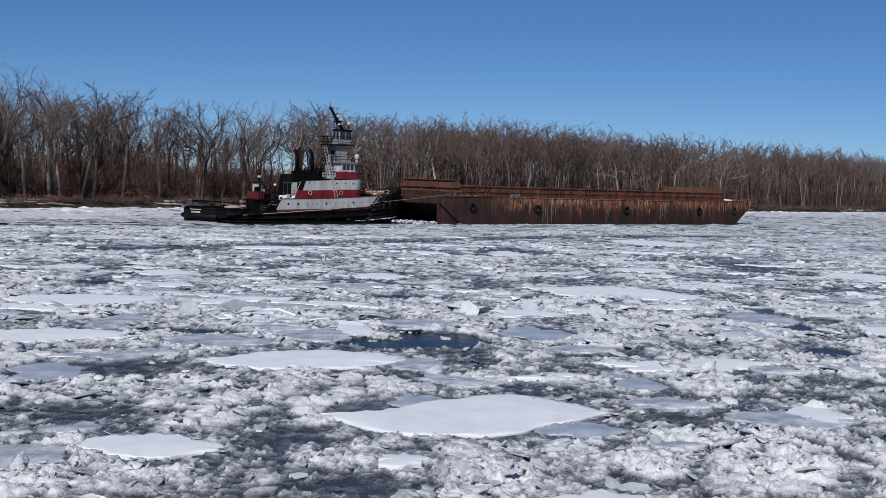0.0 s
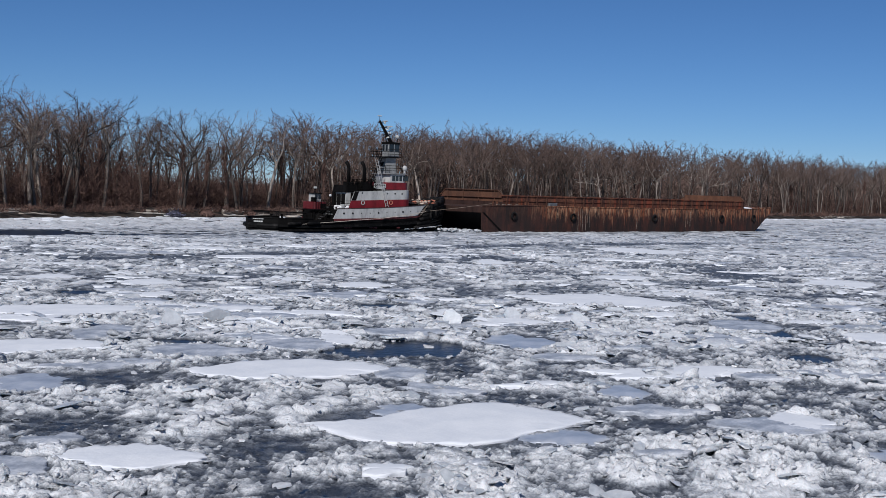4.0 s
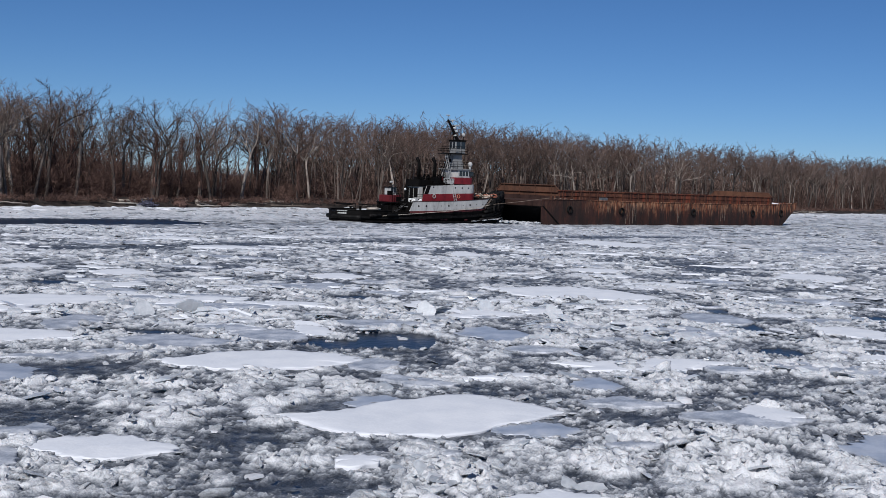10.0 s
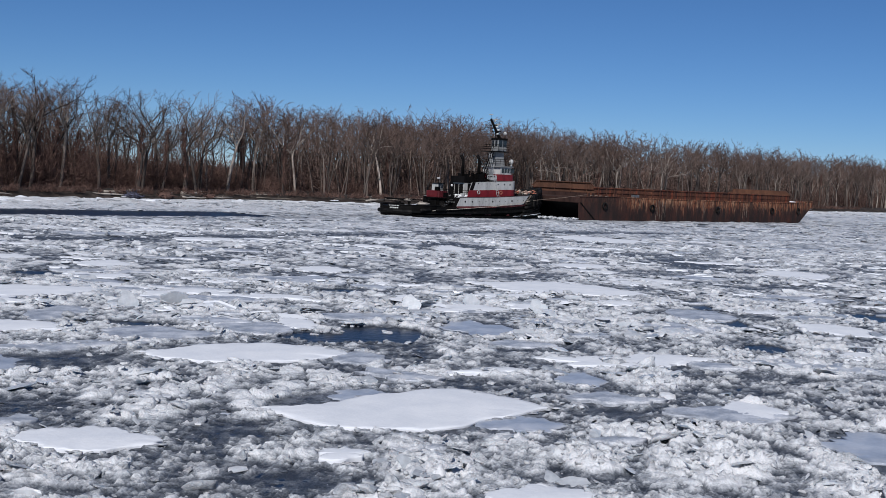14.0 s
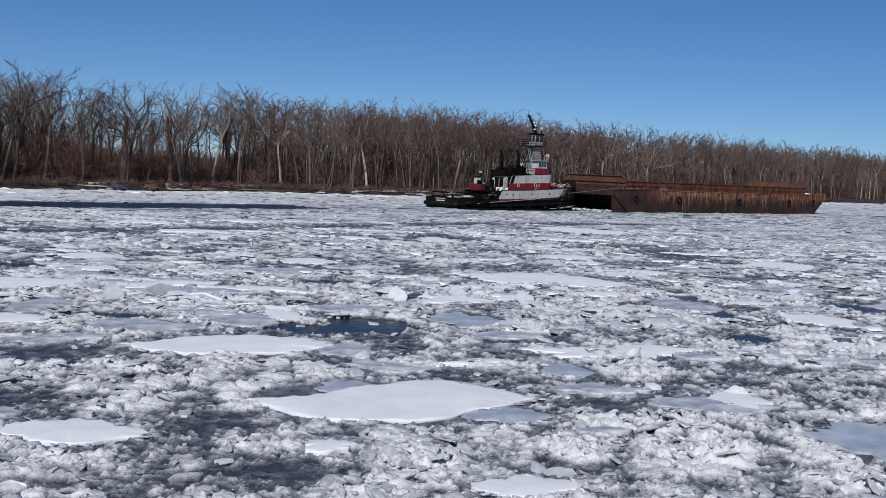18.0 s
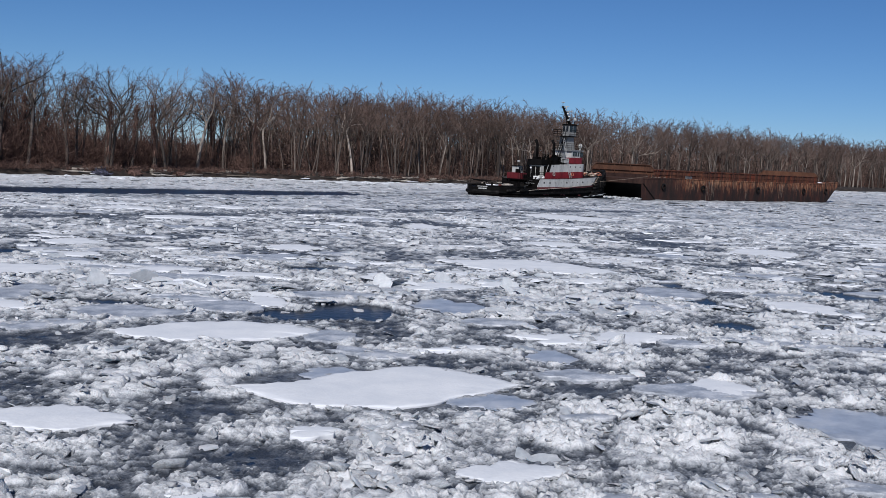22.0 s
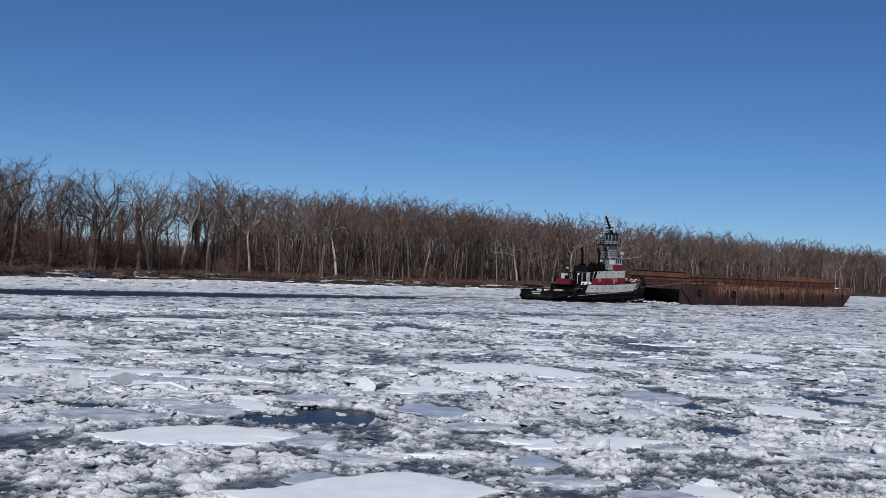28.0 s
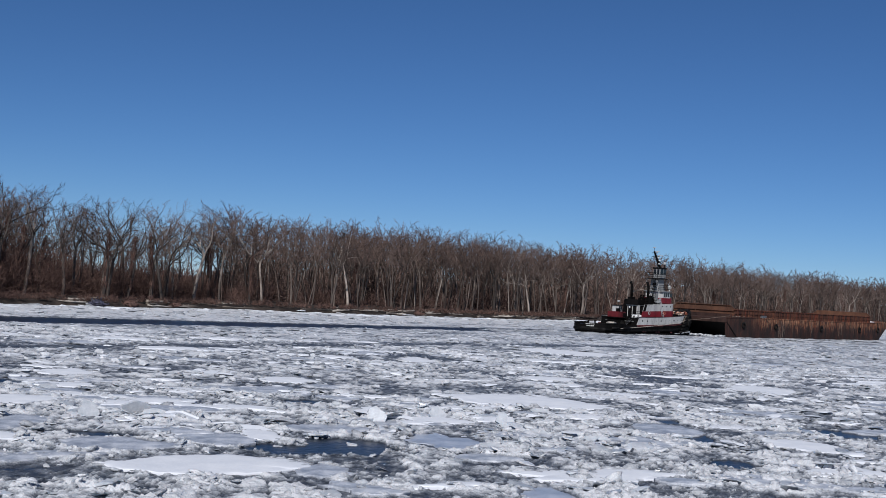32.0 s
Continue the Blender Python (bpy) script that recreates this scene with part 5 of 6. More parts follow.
def side_strip(name, u0, u1, low, high, out, thick, material, label="", n=26, slant=0.0, nose=0.0, sides=(-1, 1)):
    """A plate that follows the hull's side between two heights, given as functions of u."""
    for side in sides:
        verts, faces = [], []
        for i in range(n + 1):
            u = u0 + (u1 - u0) * i / n
            b = beam(u) + out
            d = slant * (1 - i / n) ** 8
            e = u - nose * (i / n) ** 6
            be = beam(e) + out
            verts += [(e, side * be, low(e)), (u + d, side * b, high(u)), (u + d, side * (b - thick), high(u)), (e, side * (be - thick), low(e))]
            if i:
                k = i * 4
                faces += [(k + j, k + (j + 1) % 4, k - 4 + (j + 1) % 4, k - 4 + j) for j in range(4)]
        faces += [(0, 1, 2, 3), tuple(len(verts) - 4 + j for j in range(4))[::-1]]
        Shape().add(verts, faces).make(name, material, tug, label)


def white_top(u):
    return 2.95 + 0.70 * max(0.0, (u + 21.5) / 16.7) ** 1.8


side_strip("bulwark", -21.6, -6.0, lambda u: sheer(u) + 0.24, white_top, 0.03, 0.08, M_WHITE, "off-white raised side plating with portholes", slant=0.7, nose=1.6, sides=(-1,))
side_strip("bulwark", -20.7, -6.0, lambda u: sheer(u) + 0.24, white_top, 0.03, 0.08, M_WHITE, "off-white raised side plating with portholes", nose=1.6, sides=(1,))
side_strip("black_strake", -21.6, -6.8, lambda u: sheer(u) - 0.3, lambda u: sheer(u) + 0.06, 0.03, 0.06, M_BLACK)
side_strip("red_band", -21.5, -7.2, lambda u: sheer(u) - 0.02, lambda u: sheer(u) + 0.235, 0.034, 0.05, M_DARKRED)
side_strip("cap_rail", -21.2, -6.2, lambda u: white_top(u) - 0.02, lambda u: white_top(u) + 0.06, 0.07, 0.16, M_CAP, "brown-black cap rail on the raised plating")
side_strip("stern_bulwark", -31.28, -24.5, lambda u: sheer(u) - 0.02, lambda u: 1.62 + 0.02 * (u + 32) / 7.5, 0.0, 0.09, M_BLACK)
side_strip("bow_bulwark", -7.4, -0.9, lambda u: sheer(u) - 0.2, lambda u: sheer(u) + 0.05 if u < -6.2 else 3.5 + 0.10 * (u + 6.2), 0.02, 0.1, M_BLACK)
side_strip("fender_rail", -30.5, -3.0, lambda u: sheer(u) - 0.86, lambda u: sheer(u) - 0.56, 0.16, 0.24, M_RUBBER, "black rubber fender rail along the side")
side_strip("fender_rail", -28.5, -3.5, lambda u: 0.10, lambda u: 0.30, 0.12, 0.2, M_RUBBER)
Shape().prism([(-28.9, 1.02), (-24.5, 0.95), (-21.2, 1.0), (-21.2, 1.15), (-28.9, 1.18)], -3.7, 3.7).make("aft_deck", M_BLACK, tug)
Shape().prism([(-21.0, 2.15), (-5.0, 2.75), (-5.0, 2.85), (-21.0, 2.25)], -3.6, 3.6).make("main_deck", M_GREY, tug)
Shape().tube([(-31.3, -0.6, 1.63), (-31.0, -1.8, 1.63), (-30.3, -2.9, 1.64), (-29.2, -3.8, 1.64), (-27.5, -4.5, 1.65), (-24.6, -4.85, 1.66)], 0.09, 7).make("stern_cap_rail", M_BLACK, tug)
Shape().tube([(-31.3, 0.6, 1.63), (-31.0, 1.8, 1.63), (-30.3, 2.9, 1.64), (-29.2, 3.8, 1.64), (-27.5, 4.5, 1.65), (-24.6, 4.85, 1.66)], 0.09, 7).make("stern_cap_rail", M_BLACK, tug)
# log fenders hung along the after side, stern rubber, name bars
for u, z in ((-24.6, 1.05), (-27.3, 1.0)):
    b = beam(u) + 0.24
    Shape().tube([(u - 0.95, -b + 0.08, z), (u - 0.8, -b, z), (u + 0.8, -b, z), (u + 0.95, -b + 0.05, z)], [0.12, 0.24, 0.24, 0.12], 9).make("log_fender", M_RUBBER, tug, "black rubber log fender hung over the side", True)
Shape().tube([(-30.9, 2.2, 0.75), (-31.4, 0.6, 0.75), (-31.4, -0.6, 0.75), (-31.05, -1.9, 0.74), (-30.3, -3.0, 0.72), (-29.2, -3.9, 0.68)], 0.30, 8).make("stern_fender", M_RUBBER, tug)
for k, (y0, y1, z) in enumerate(((-2.5, -0.8, 1.55), (-2.4, -1.0, 1.20))):
    for j in range(5):
        a = (y0 + (y1 - y0) * j / 5, y0 + (y1 - y0) * (j + 0.8) / 5)
        pts = []
        for yy in a:
            b = np.interp(-yy, [0.6, 1.8, 2.9], [-31.3, -31.0, -30.3])
            pts.append((float(b) - 0.06, yy))
        (xa, ya), (xb, yb) = pts
        Shape().add([(xa, ya, z - 0.09), (xb, yb, z - 0.09), (xb, yb, z + 0.09), (xa, ya, z + 0.09), (xa + .04, ya, z - 0.09), (xb + .04, yb, z - 0.09), (xb + .04, yb, z + 0.09), (xa + .04, ya, z + 0.09)],
                    [(0, 1, 2, 3), (7, 6, 5, 4), (0, 4, 5, 1), (1, 5, 6, 2), (2, 6, 7, 3), (3, 7, 4, 0)]).make("name_bar", M_WHITE, tug, "white painted lettering bar on the stern")
# bow fenders: stacked rubber bows and hanging tyres
for k in range(7):
    z = 1.0 + 0.56 * k
    back = -8.2 + 0.45 * k
    pts = []
    for i in range(-10, 11):
        f = abs(i) / 10
        u = -0.50 + (back + 0.50) * f ** 1.5 - 0.12 * (6 - k)
        y = math.copysign(min(beam(u) + 0.20, 4.9 * f ** 0.7 + 0.02), i) if i else 0
        pts.append((u, -y, z - 1.15 * f ** 1.3 + (0.06 if k % 2 else 0)))
    Shape().tube(pts, [0.20 + 0.17 * math.sin(math.pi * (j + 0.6) / 21.2) ** 0.6 for j in range(21)], 8).make("bow_fender", M_RUBBER, tug, "thick black rubber bow fender", True)
for k, (u, y, z) in enumerate(((-4.6, -3.9, 3.1), (-3.3, -3.2, 3.5), (-2.1, -2.3, 3.8), (-1.1, -1.3, 4.05), (-0.3, -0.2, 4.15), (-5.0, -4.2, 2.1), (-3.6, -3.5, 2.4), (-2.2, -2.6, 2.7), (-1.1, 1.3, 4.05), (-2.1, 2.3, 3.8))):
    Shape().ring((u, y, z), (0.6, math.copysign(0.8, y), 0), 0.44, 0.20, 16, 7).make("bow_tyre", M_RUBBER, tug, "", True)
for u in (-19.6, -18.9, -15.6, -14.9, -11.0):
    b = beam(u) * 0.985
    Shape().box(u - 0.28, u + 0.28, -b - 0.03, -b + 0.1, 0.42, 0.62, 0.02).make("red_patch", M_DARKRED, tug, "dull red patch of old paint near the waterline")
r = np.random.default_rng(5)
for k in range(14):
    u = -9.5 + 0.55 * k + r.normal(0, 0.2)
    y = -(beam(u) + 0.36)
    v = LUMPS[k] * r.uniform(0.10, 0.24) * np.array([2.2, 1, 0.6])
    Shape().add((v + np.array([u, y, 0.33 + 0.05 * r.random() + 0.03 * k])).tolist(), LUMP_TRIS.tolist()).make("ice_lump", M_ICE, tug, "white ice caught on the fender")
# portholes and freeing ports in the white plating
for k in range(11):
    u = -20.0 + 1.38 * k
    z = 2.35 + 0.55 * ((u + 20) / 15) ** 1.6 if u > -20 else 2.35
    b = beam(u) + 0.045
    if k in (0, 1, 4, 7, 10):
        Shape().ring((u, -b, z), (0, 1, 0), 0.10, 0.04, 14, 6).make("porthole", M_BLACK, tug)
        Shape().ball((u, -b + 0.02, z), 0.09, 0.03, 0.09, 10, 4).make("porthole_glass", M_GLASS, tug)
    else:
        Shape().box(u - 0.06, u + 0.06, -b - 0.02, -b + 0.03, z - 0.05, z + 0.05, 0.01).make("freeing_port", M_BLACK, tug)
# deckhouse: red below, white above, rounded front
def house(name, material, u0, u1, half, z0, z1, label="", slope_aft=0.0, front_round=1.1, rise=0.0):
    pts = [(u0, half)]
    for i in range(7):
        a = math.pi / 2 * i / 6
        pts.append((u1 - front_round + front_round * math.sin(a), half - front_round + front_round * math.cos(a)))
    ring = [(x, -y) for x, y in pts] + [(x, y) for x, y in pts[::-1]]
    n = len(ring)
    verts = [(x, y, z0 + rise * (x - u1)) for x, y in ring] + [(x + (slope_aft if i in (0, n - 1) else 0), y, z1 + rise * (x - u1)) for i, (x, y) in enumerate(ring)]
    faces = [(i, (i + 1) % n, n + (i + 1) % n, n + i) for i in range(n)] + [tuple(range(n))[::-1], tuple(n + i for i in range(n))]
    return Shape().add(verts, faces).make(name, material, tug, label)


house("deckhouse_lower", M_RED, -13.3, -7.55, 3.02, 2.5, 4.30, "red painted lower band of the deckhouse", 0.0, 1.5, 0.03)
house("deckhouse_upper", M_WHITE, -13.3, -7.6, 3.0, 4.302, 5.55, "white painted deckhouse wall", 0.0, 1.5, 0.04)
for y in (-3.01,):
    Shape().prism([(-18.3, 2.4), (-13.3, 2.4), (-13.3, 4.12), (-17.75, 3.97)], y, y + 0.08).make("wing_plate", M_RED, tug)
    Shape().prism([(-17.75, 3.975), (-13.3, 4.125), (-13.3, 5.32), (-17.25, 5.15)], y, y + 0.08).make("wing_plate", M_WHITE, tug)
house("engine_casing", M_BLACK, -18.0, -11.9, 1.75, 5.02, 6.0, "black engine casing top", 0.2, 0.3)
house("casing_wall", M_WHITE, -17.85, -13.3, 1.7, 2.3, 5.015, "", 0.1, 0.2)
# black panels added to darken the bright after wall
for y0, y1 in ((-1.5, -0.55), (-0.35, 0.6), (0.8, 1.5)):
    Shape().box(-17.93, -17.86, y0, y1, 2.95, 4.85, 0.02).make("casing_door", M_BLACK, tug, "black panel added on the casing's after wall")
Shape().box(-17.1, -15.8, -1.76, -1.68, 3.2, 4.95, 0.02).make("casing_opening", M_BLACK, tug, "dark open doorway in the casing")
Shape().ball((-16.7, -2.0, 4.1), 0.45, 0.4, 0.55, 12, 8).make("blower", M_BLACK, tug, "black ventilation blower", True)
house("wheelhouse_base", M_RED, -11.9, -7.7, 2.5, 5.552, 6.50, "red band below the wheelhouse windows", 0.2, 1.3)
house("wheelhouse", M_WHITE, -11.0, -7.9, 2.2, 6.502, 7.62, "", 0.1, 1.2)
house("wheelhouse_roof", M_GREY, -11.3, -7.6, 2.45, 7.622, 7.74, "", 0.0, 1.3)
for k in range(5):
    u = -10.4 + 0.60 * k
    half = 2.2 if u < -9.1 else 2.2 - 0.18 * (u + 9.1)
    Shape().box(u - 0.24, u + 0.24, -half - 0.03, -half + 0.05, 6.72, 7.42, 0.02).make("wheelhouse_port", M_GLASS, tug)
for k in range(3):
    y = -1.0 + k * 1.0
    Shape().box(-7.94, -7.86, y - 0.36, y + 0.36, 6.72, 7.42, 0.02).make("wheelhouse_port", M_GLASS, tug)
# sign board with unreadable lettering
Shape().box(-13.9, -11.95, -2.66, -2.58, 5.72, 6.30, 0.01).make("name_board", M_WHITE, tug, "white board with dark lettering")
for row, (z, count) in enumerate(((6.12, 6), (5.88, 5))):
    for k in range(count):
        Shape().box(-13.75 + 0.29 * k, -13.55 + 0.29 * k, -2.68, -2.655, z - 0.07, z + 0.07, 0.004).make("name_bar", M_BLACK, tug)
Shape().prism([(-17.72, 3.99), (-17.0, 4.01), (-16.55, 5.17), (-17.22, 5.15)], -3.035, -3.012).make("wing_window", M_BLACK, tug, "dark slanted window at the edge of the house")
Shape().box(-18.05, -17.85, 1.2, 1.8, 3.3, 5.02, 0.02).make("casing_post", M_BLACK, tug)
# railing, bitts and boxes on the lower roof
for u, h in ((-16.9, 0.35), (-15.9, 0.5), (-14.3, 0.45), (-13.6, 0.6), (-12.9, 0.4)):
    Shape().box(u - 0.2, u + 0.2, -1.5, -1.1, 6.0, 6.0 + h, 0.04).make("roof_box", M_BLACK, tug)
Shape().box(-13.6, -12.2, -2.72, -2.5, 5.56, 5.92, 0.02).make("vent_box", M_WHITE, tug)
# windows and doors in the house side
for u in (-16.0, -11.9, -10.6, -9.4):
    Shape().box(u - 0.10, u + 0.10, -3.03, -2.97, 4.9, 5.1, 0.01).make("house_port", M_GLASS, tug)
# lifebuoys and hose on the red band
for u, z in ((-15.9, 3.72), (-11.3, 3.78)):
    Shape().ring((u, -3.08, z), (0, 1, 0), 0.25, 0.05, 18, 7).make("lifebuoy", M_ORANGE if u > -13 else M_WHITE, tug, "lifebuoy hung on the deckhouse")
# ladder against the house
for dx in (0.0, 0.42):
    Shape().tube([(-12.2 + dx, -3.55, 2.5), (-13.9 + dx, -2.75, 9.55)], 0.034, 6).make("ladder_rail", M_WHITE, tug)
for k in range(20):
    f = (k + 0.5) / 20
    Shape().tube([(-12.2 - 1.7 * f, -3.55 + 0.8 * f, 2.5 + 7.05 * f), (-11.78 - 1.7 * f, -3.55 + 0.8 * f, 2.5 + 7.05 * f)], 0.025, 5).make("ladder_rung", M_WHITE, tug)
# tower, platform, upper wheelhouse
tw = [(-11.2, 7.74), (-9.0, 7.74), (-9.45, 9.8), (-10.9, 9.8)]
Shape().prism(tw, -0.98, 0.98).make("tower", M_GREY, tug, "sloped grey plated tower")
Shape().box(-11.0, -9.35, -1.0, 1.0, 9.3, 9.84).make("tower_neck", M_GREY, tug)
Shape().box(-12.2, -8.75, -1.62, 1.62, 9.84, 9.96).make("platform", M_BLACK, tug)
Shape().box(-10.55, -8.65, -0.84, 0.84, 9.962, 11.85, 0.06).make("upper_wheelhouse", M_GREY, tug, "small grey upper wheelhouse with dark windows")
Shape().box(-10.65, -8.5, -0.95, 0.95, 11.852, 11.95, 0.03).make("upper_roof", M_BLACK, tug)
Shape().box(-10.62, -8.58, -0.90, 0.90, 11.66, 11.85, 0.02).make("visor", M_BLACK, tug, "black visor band above the upper windows")
# added black panel that darkens the tower's pale after side
Shape().box(-11.06, -10.98, -0.42, 0.42, 7.8, 9.2, 0.02).make("tower_door", M_BLACK, tug, "black panel added on the after side of the tower")
for u in (-10.02, -9.12):
    for y in (-0.86, 0.86):
        Shape().box(u - 0.38, u + 0.38, y - 0.03, y + 0.03, 10.7, 11.65, 0.02).make("upper_window", M_GLASS, tug)
for y in (-0.42, 0.42):
    for u in (-10.57, -8.63):
        Shape().box(u - 0.03, u + 0.03, y - 0.26, y + 0.26, 10.75, 11.6, 0.02).make("upper_window", M_GLASS, tug)


def railing(points, height, name="railing", rails=3, closed=False):
    pts = points + points[:1] if closed else points
    for a, b in zip(pts, pts[1:]):
        for k in range(rails):
            z = height * (k + 1) / rails
            Shape().tube([(a[0], a[1], a[2] + z), (b[0], b[1], b[2] + z)], 0.03, 5).make(name, M_BLACK, tug)
        n = max(1, round((Vector(b) - Vector(a)).length / 1.1))
        for k in range(n + 1):
            p = Vector(a).lerp(Vector(b), k / n)
            Shape().tube([p, p + Vector((0, 0, height))], 0.03, 5).make("stanchion", M_BLACK, tug)


railing([(-12.15, -1.58, 9.96), (-8.8, -1.58, 9.96), (-8.8, 1.58, 9.96), (-12.15, 1.58, 9.96)], 1.0, closed=True)
railing([(-11.2, -2.4, 7.74), (-9.0, -2.4, 7.74)], 1.0)
railing([(-11.2, -2.4, 7.74), (-11.2, 2.4, 7.74)], 1.0)
railing([(-14.4, -2.3, 6.15), (-13.4, -2.3, 6.15)], 1.0)
# stairs behind the tower
for y in (-1.6, -1.0):
    Shape().tube([(-13.6, y, 6.2), (-12.0, y, 9.84)], 0.06, 6).make("stair_rail", M_BLACK, tug)
    Shape().tube([(-13.6, y, 7.1), (-12.0, y, 10.7)], 0.035, 6).make("stair_rail", M_BLACK, tug)
for k in range(12):
    f = (k + 0.5) / 12
    Shape().box(-13.7 + 1.6 * f, -13.45 + 1.6 * f, -1.6, -1.0, 6.18 + 3.64 * f, 6.23 + 3.64 * f, 0.005).make("stair_tread", M_BLACK, tug)
# white plumbing locker behind the wheelhouse
Shape().box(-13.0, -12.2, -2.0, -1.1, 6.16, 7.2).make("locker", M_GREY, tug)
# stacks with angled tops
for y in (-1.9, 2.3):
    stack = Shape().tube([(-15.1, y, 6.1), (-15.1, y, 8.2), (-15.2, y, 8.62), (-15.55, y, 9.1)], [0.27, 0.24, 0.24, 0.27], 12).make("stack", M_BLACK, tug, "tall black exhaust stack", True)
    Shape().box(-15.7, -14.5, y - 0.5, y + 0.5, 5.2, 6.4).make("stack_base", M_BLACK, tug)
for u in (-16.7, -16.0, -14.2, -13.7):
    Shape().tube([(u, -1.4, 6.1), (u, -1.4, 6.55), (u + 0.1, -1.4, 6.7)], [0.16, 0.16, 0.24], 8).make("roof_vent", M_BLACK, tug)
# mast with yards, radars, antennas
Shape().tube([(-9.6, 0, 11.9), (-11.6, 0, 14.75)], [0.27, 0.17], 8).make("mast", M_BLACK, tug, "raked black signal mast")
Shape().tube([(-10.35, 0, 11.9), (-10.75, 0, 13.5)], 0.07, 6).make("mast_stay", M_BLACK, tug)
for x, z, w in ((-10.35, 12.95, 1.1), (-11.0, 13.85, 0.9), (-11.45, 14.5, 0.7)):
    Shape().tube([(x, -w, z), (x, w, z)], 0.05, 6).make("yard", M_BLACK, tug)
    Shape().box(x - 0.1, x + 0.8, -0.06, 0.06, z - 0.05, z + 0.03, 0.01).make("mast_bracket", M_BLACK, tug)
for x, z, w in ((-10.1, 13.98, 0.95), (-10.7, 14.68, 0.6)):
    Shape().box(x - 0.12, x + 0.12, -w, w, z, z + 0.14, 0.03, None).make("radar_bar", M_WHITE, tug, "white radar scanner bar")
    Shape().tube([(x, 0, z - 0.25), (x, 0, z)], 0.14, 8).make("radar_pedestal", M_WHITE, tug)
for x, z in ((-10.0, 13.1), (-10.45, 13.55), (-10.2, 12.5)):
    Shape().box(x - 0.16, x + 0.16, -0.3, 0.3, z, z + 0.2, 0.05).make("mast_lamp", M_LETTER, tug, "small white mast lamp housing")
Shape().tube([(-12.9, -0.4, 13.45), (-10.9, 0.0, 13.35)], 0.035, 5).make("yard", M_BLACK, tug)
Shape().tube([(-11.6, 0, 14.75), (-11.6, 0, 15.5)], 0.035, 6).make("antenna", M_BLACK, tug)
Shape().box(-11.9, -11.3, -0.15, 0.15, 15.35, 15.48, 0.03).make("antenna_head", M_WHITE, tug)
for y in (-0.8, 0.8):
    Shape().tube([(-10.4, y, 11.9), (-10.4, y, 13.3)], 0.02, 5).make("whip_antenna", M_BLACK, tug)
Shape().ball((-8.95, -0.6, 12.72), 0.27, 0.27, 0.27).make("searchlight", M_WHITE, tug, "round white searchlight on the roof", True)
Shape().tube([(-8.95, -0.6, 11.82), (-8.95, -0.6, 12.5)], 0.07, 6).make("searchlight_post", M_BLACK, tug)
Shape().ball((-8.1, -1.5, 8.45), 0.38, 0.38, 0.4).make("satellite_dome", M_WHITE, tug, "white satellite dome", True)
Shape().tube([(-8.1, -1.5, 7.72), (-8.1, -1.5, 8.1)], 0.16, 8).make("dome_post", M_WHITE, tug)
# winch house aft, with its control cab, legs and lights
Shape().box(-22.6, -20.8, -1.5, 1.7, 2.75, 3.72, 0.06).make("winch_house", M_DEEPRED, tug, "dark red aft control platform")
Shape().box(-21.7, -20.75, -1.54, -1.46, 2.85, 3.5, 0.02).make("winch_panel", M_BLACK, tug)
for u in (-22.4, -22.0, -21.6, -21.2):
    Shape().tube([(u, -1.6, 2.75), (u, -1.6, 3.95)], 0.03, 5).make("winch_post", M_BLACK, tug)
Shape().tube([(-22.6, -1.6, 3.95), (-20.8, -1.6, 3.95)], 0.04, 5).make("winch_rail", M_BLACK, tug)
Shape().box(-22.6, -22.1, -1.2, -0.4, 3.72, 4.3, 0.05).make("control_box", M_BLACK, tug)
Shape().box(-22.9, -20.4, -1.8, 1.95, 2.62, 2.75).make("winch_floor", M_BLACK, tug)
Shape().box(-22.2, -21.2, -0.8, 0.9, 3.722, 4.75, 0.05).make("control_cab", M_WHITE, tug, "small white control cab with windows")
Shape().box(-22.35, -21.05, -0.95, 1.05, 4.752, 4.85, 0.02).make("cab_roof", M_BLACK, tug)
for u in (-21.95, -21.45):
    Shape().box(u - 0.21, u + 0.21, -0.83, -0.77, 4.05, 4.68, 0.01).make("cab_window", M_GLASS, tug)
for u in (-22.6, -20.7):
    for y in (-1.5, 1.5):
        Shape().box(u - 0.09, u + 0.09, y - 0.09, y + 0.09, 1.1, 2.62, 0.01).make("leg", M_BLACK, tug)
Shape().box(-22.9, -20.9, -1.2, 1.2, 1.1, 2.3, 0.1).make("tow_winch", M_BLACK, tug, "dark towing winch under the aft platform")
Shape().tube([(-21.9, -1.5, 1.75), (-21.9, 1.5, 1.75)], 0.62, 14).make("winch_drum", M_RUBBER, tug)
Shape().tube([(-21.9, -0.4, 4.85), (-21.9, -0.4, 5.4)], 0.04, 5).make("light_post", M_BLACK, tug)
Shape().box(-22.1, -21.7, -0.6, -0.2, 5.4, 5.68, 0.06).make("floodlight", M_WHITE, tug)
Shape().tube([(-20.4, -1.9, 3.8), (-20.4, -1.9, 4.5)], 0.04, 5).make("light_post", M_BLACK, tug)
Shape().ball((-20.4, -1.9, 4.6), 0.17).make("floodlight", M_LETTER, tug)
railing([(-20.4, -1.9, 2.75), (-18.9, -2.6, 2.95), (-17.2, -2.8, 3.0)], 0.95)
# stair from the aft deck
for y in (-3.3, -2.5):
    Shape().tube([(-23.0, y, 1.2), (-20.6, y, 2.9)], 0.07, 6).make("deck_stair_rail", M_BLACK, tug)
    Shape().tube([(-23.0, y, 2.0), (-20.6, y, 3.7)], 0.04, 6).make("deck_stair_rail", M_BLACK, tug)
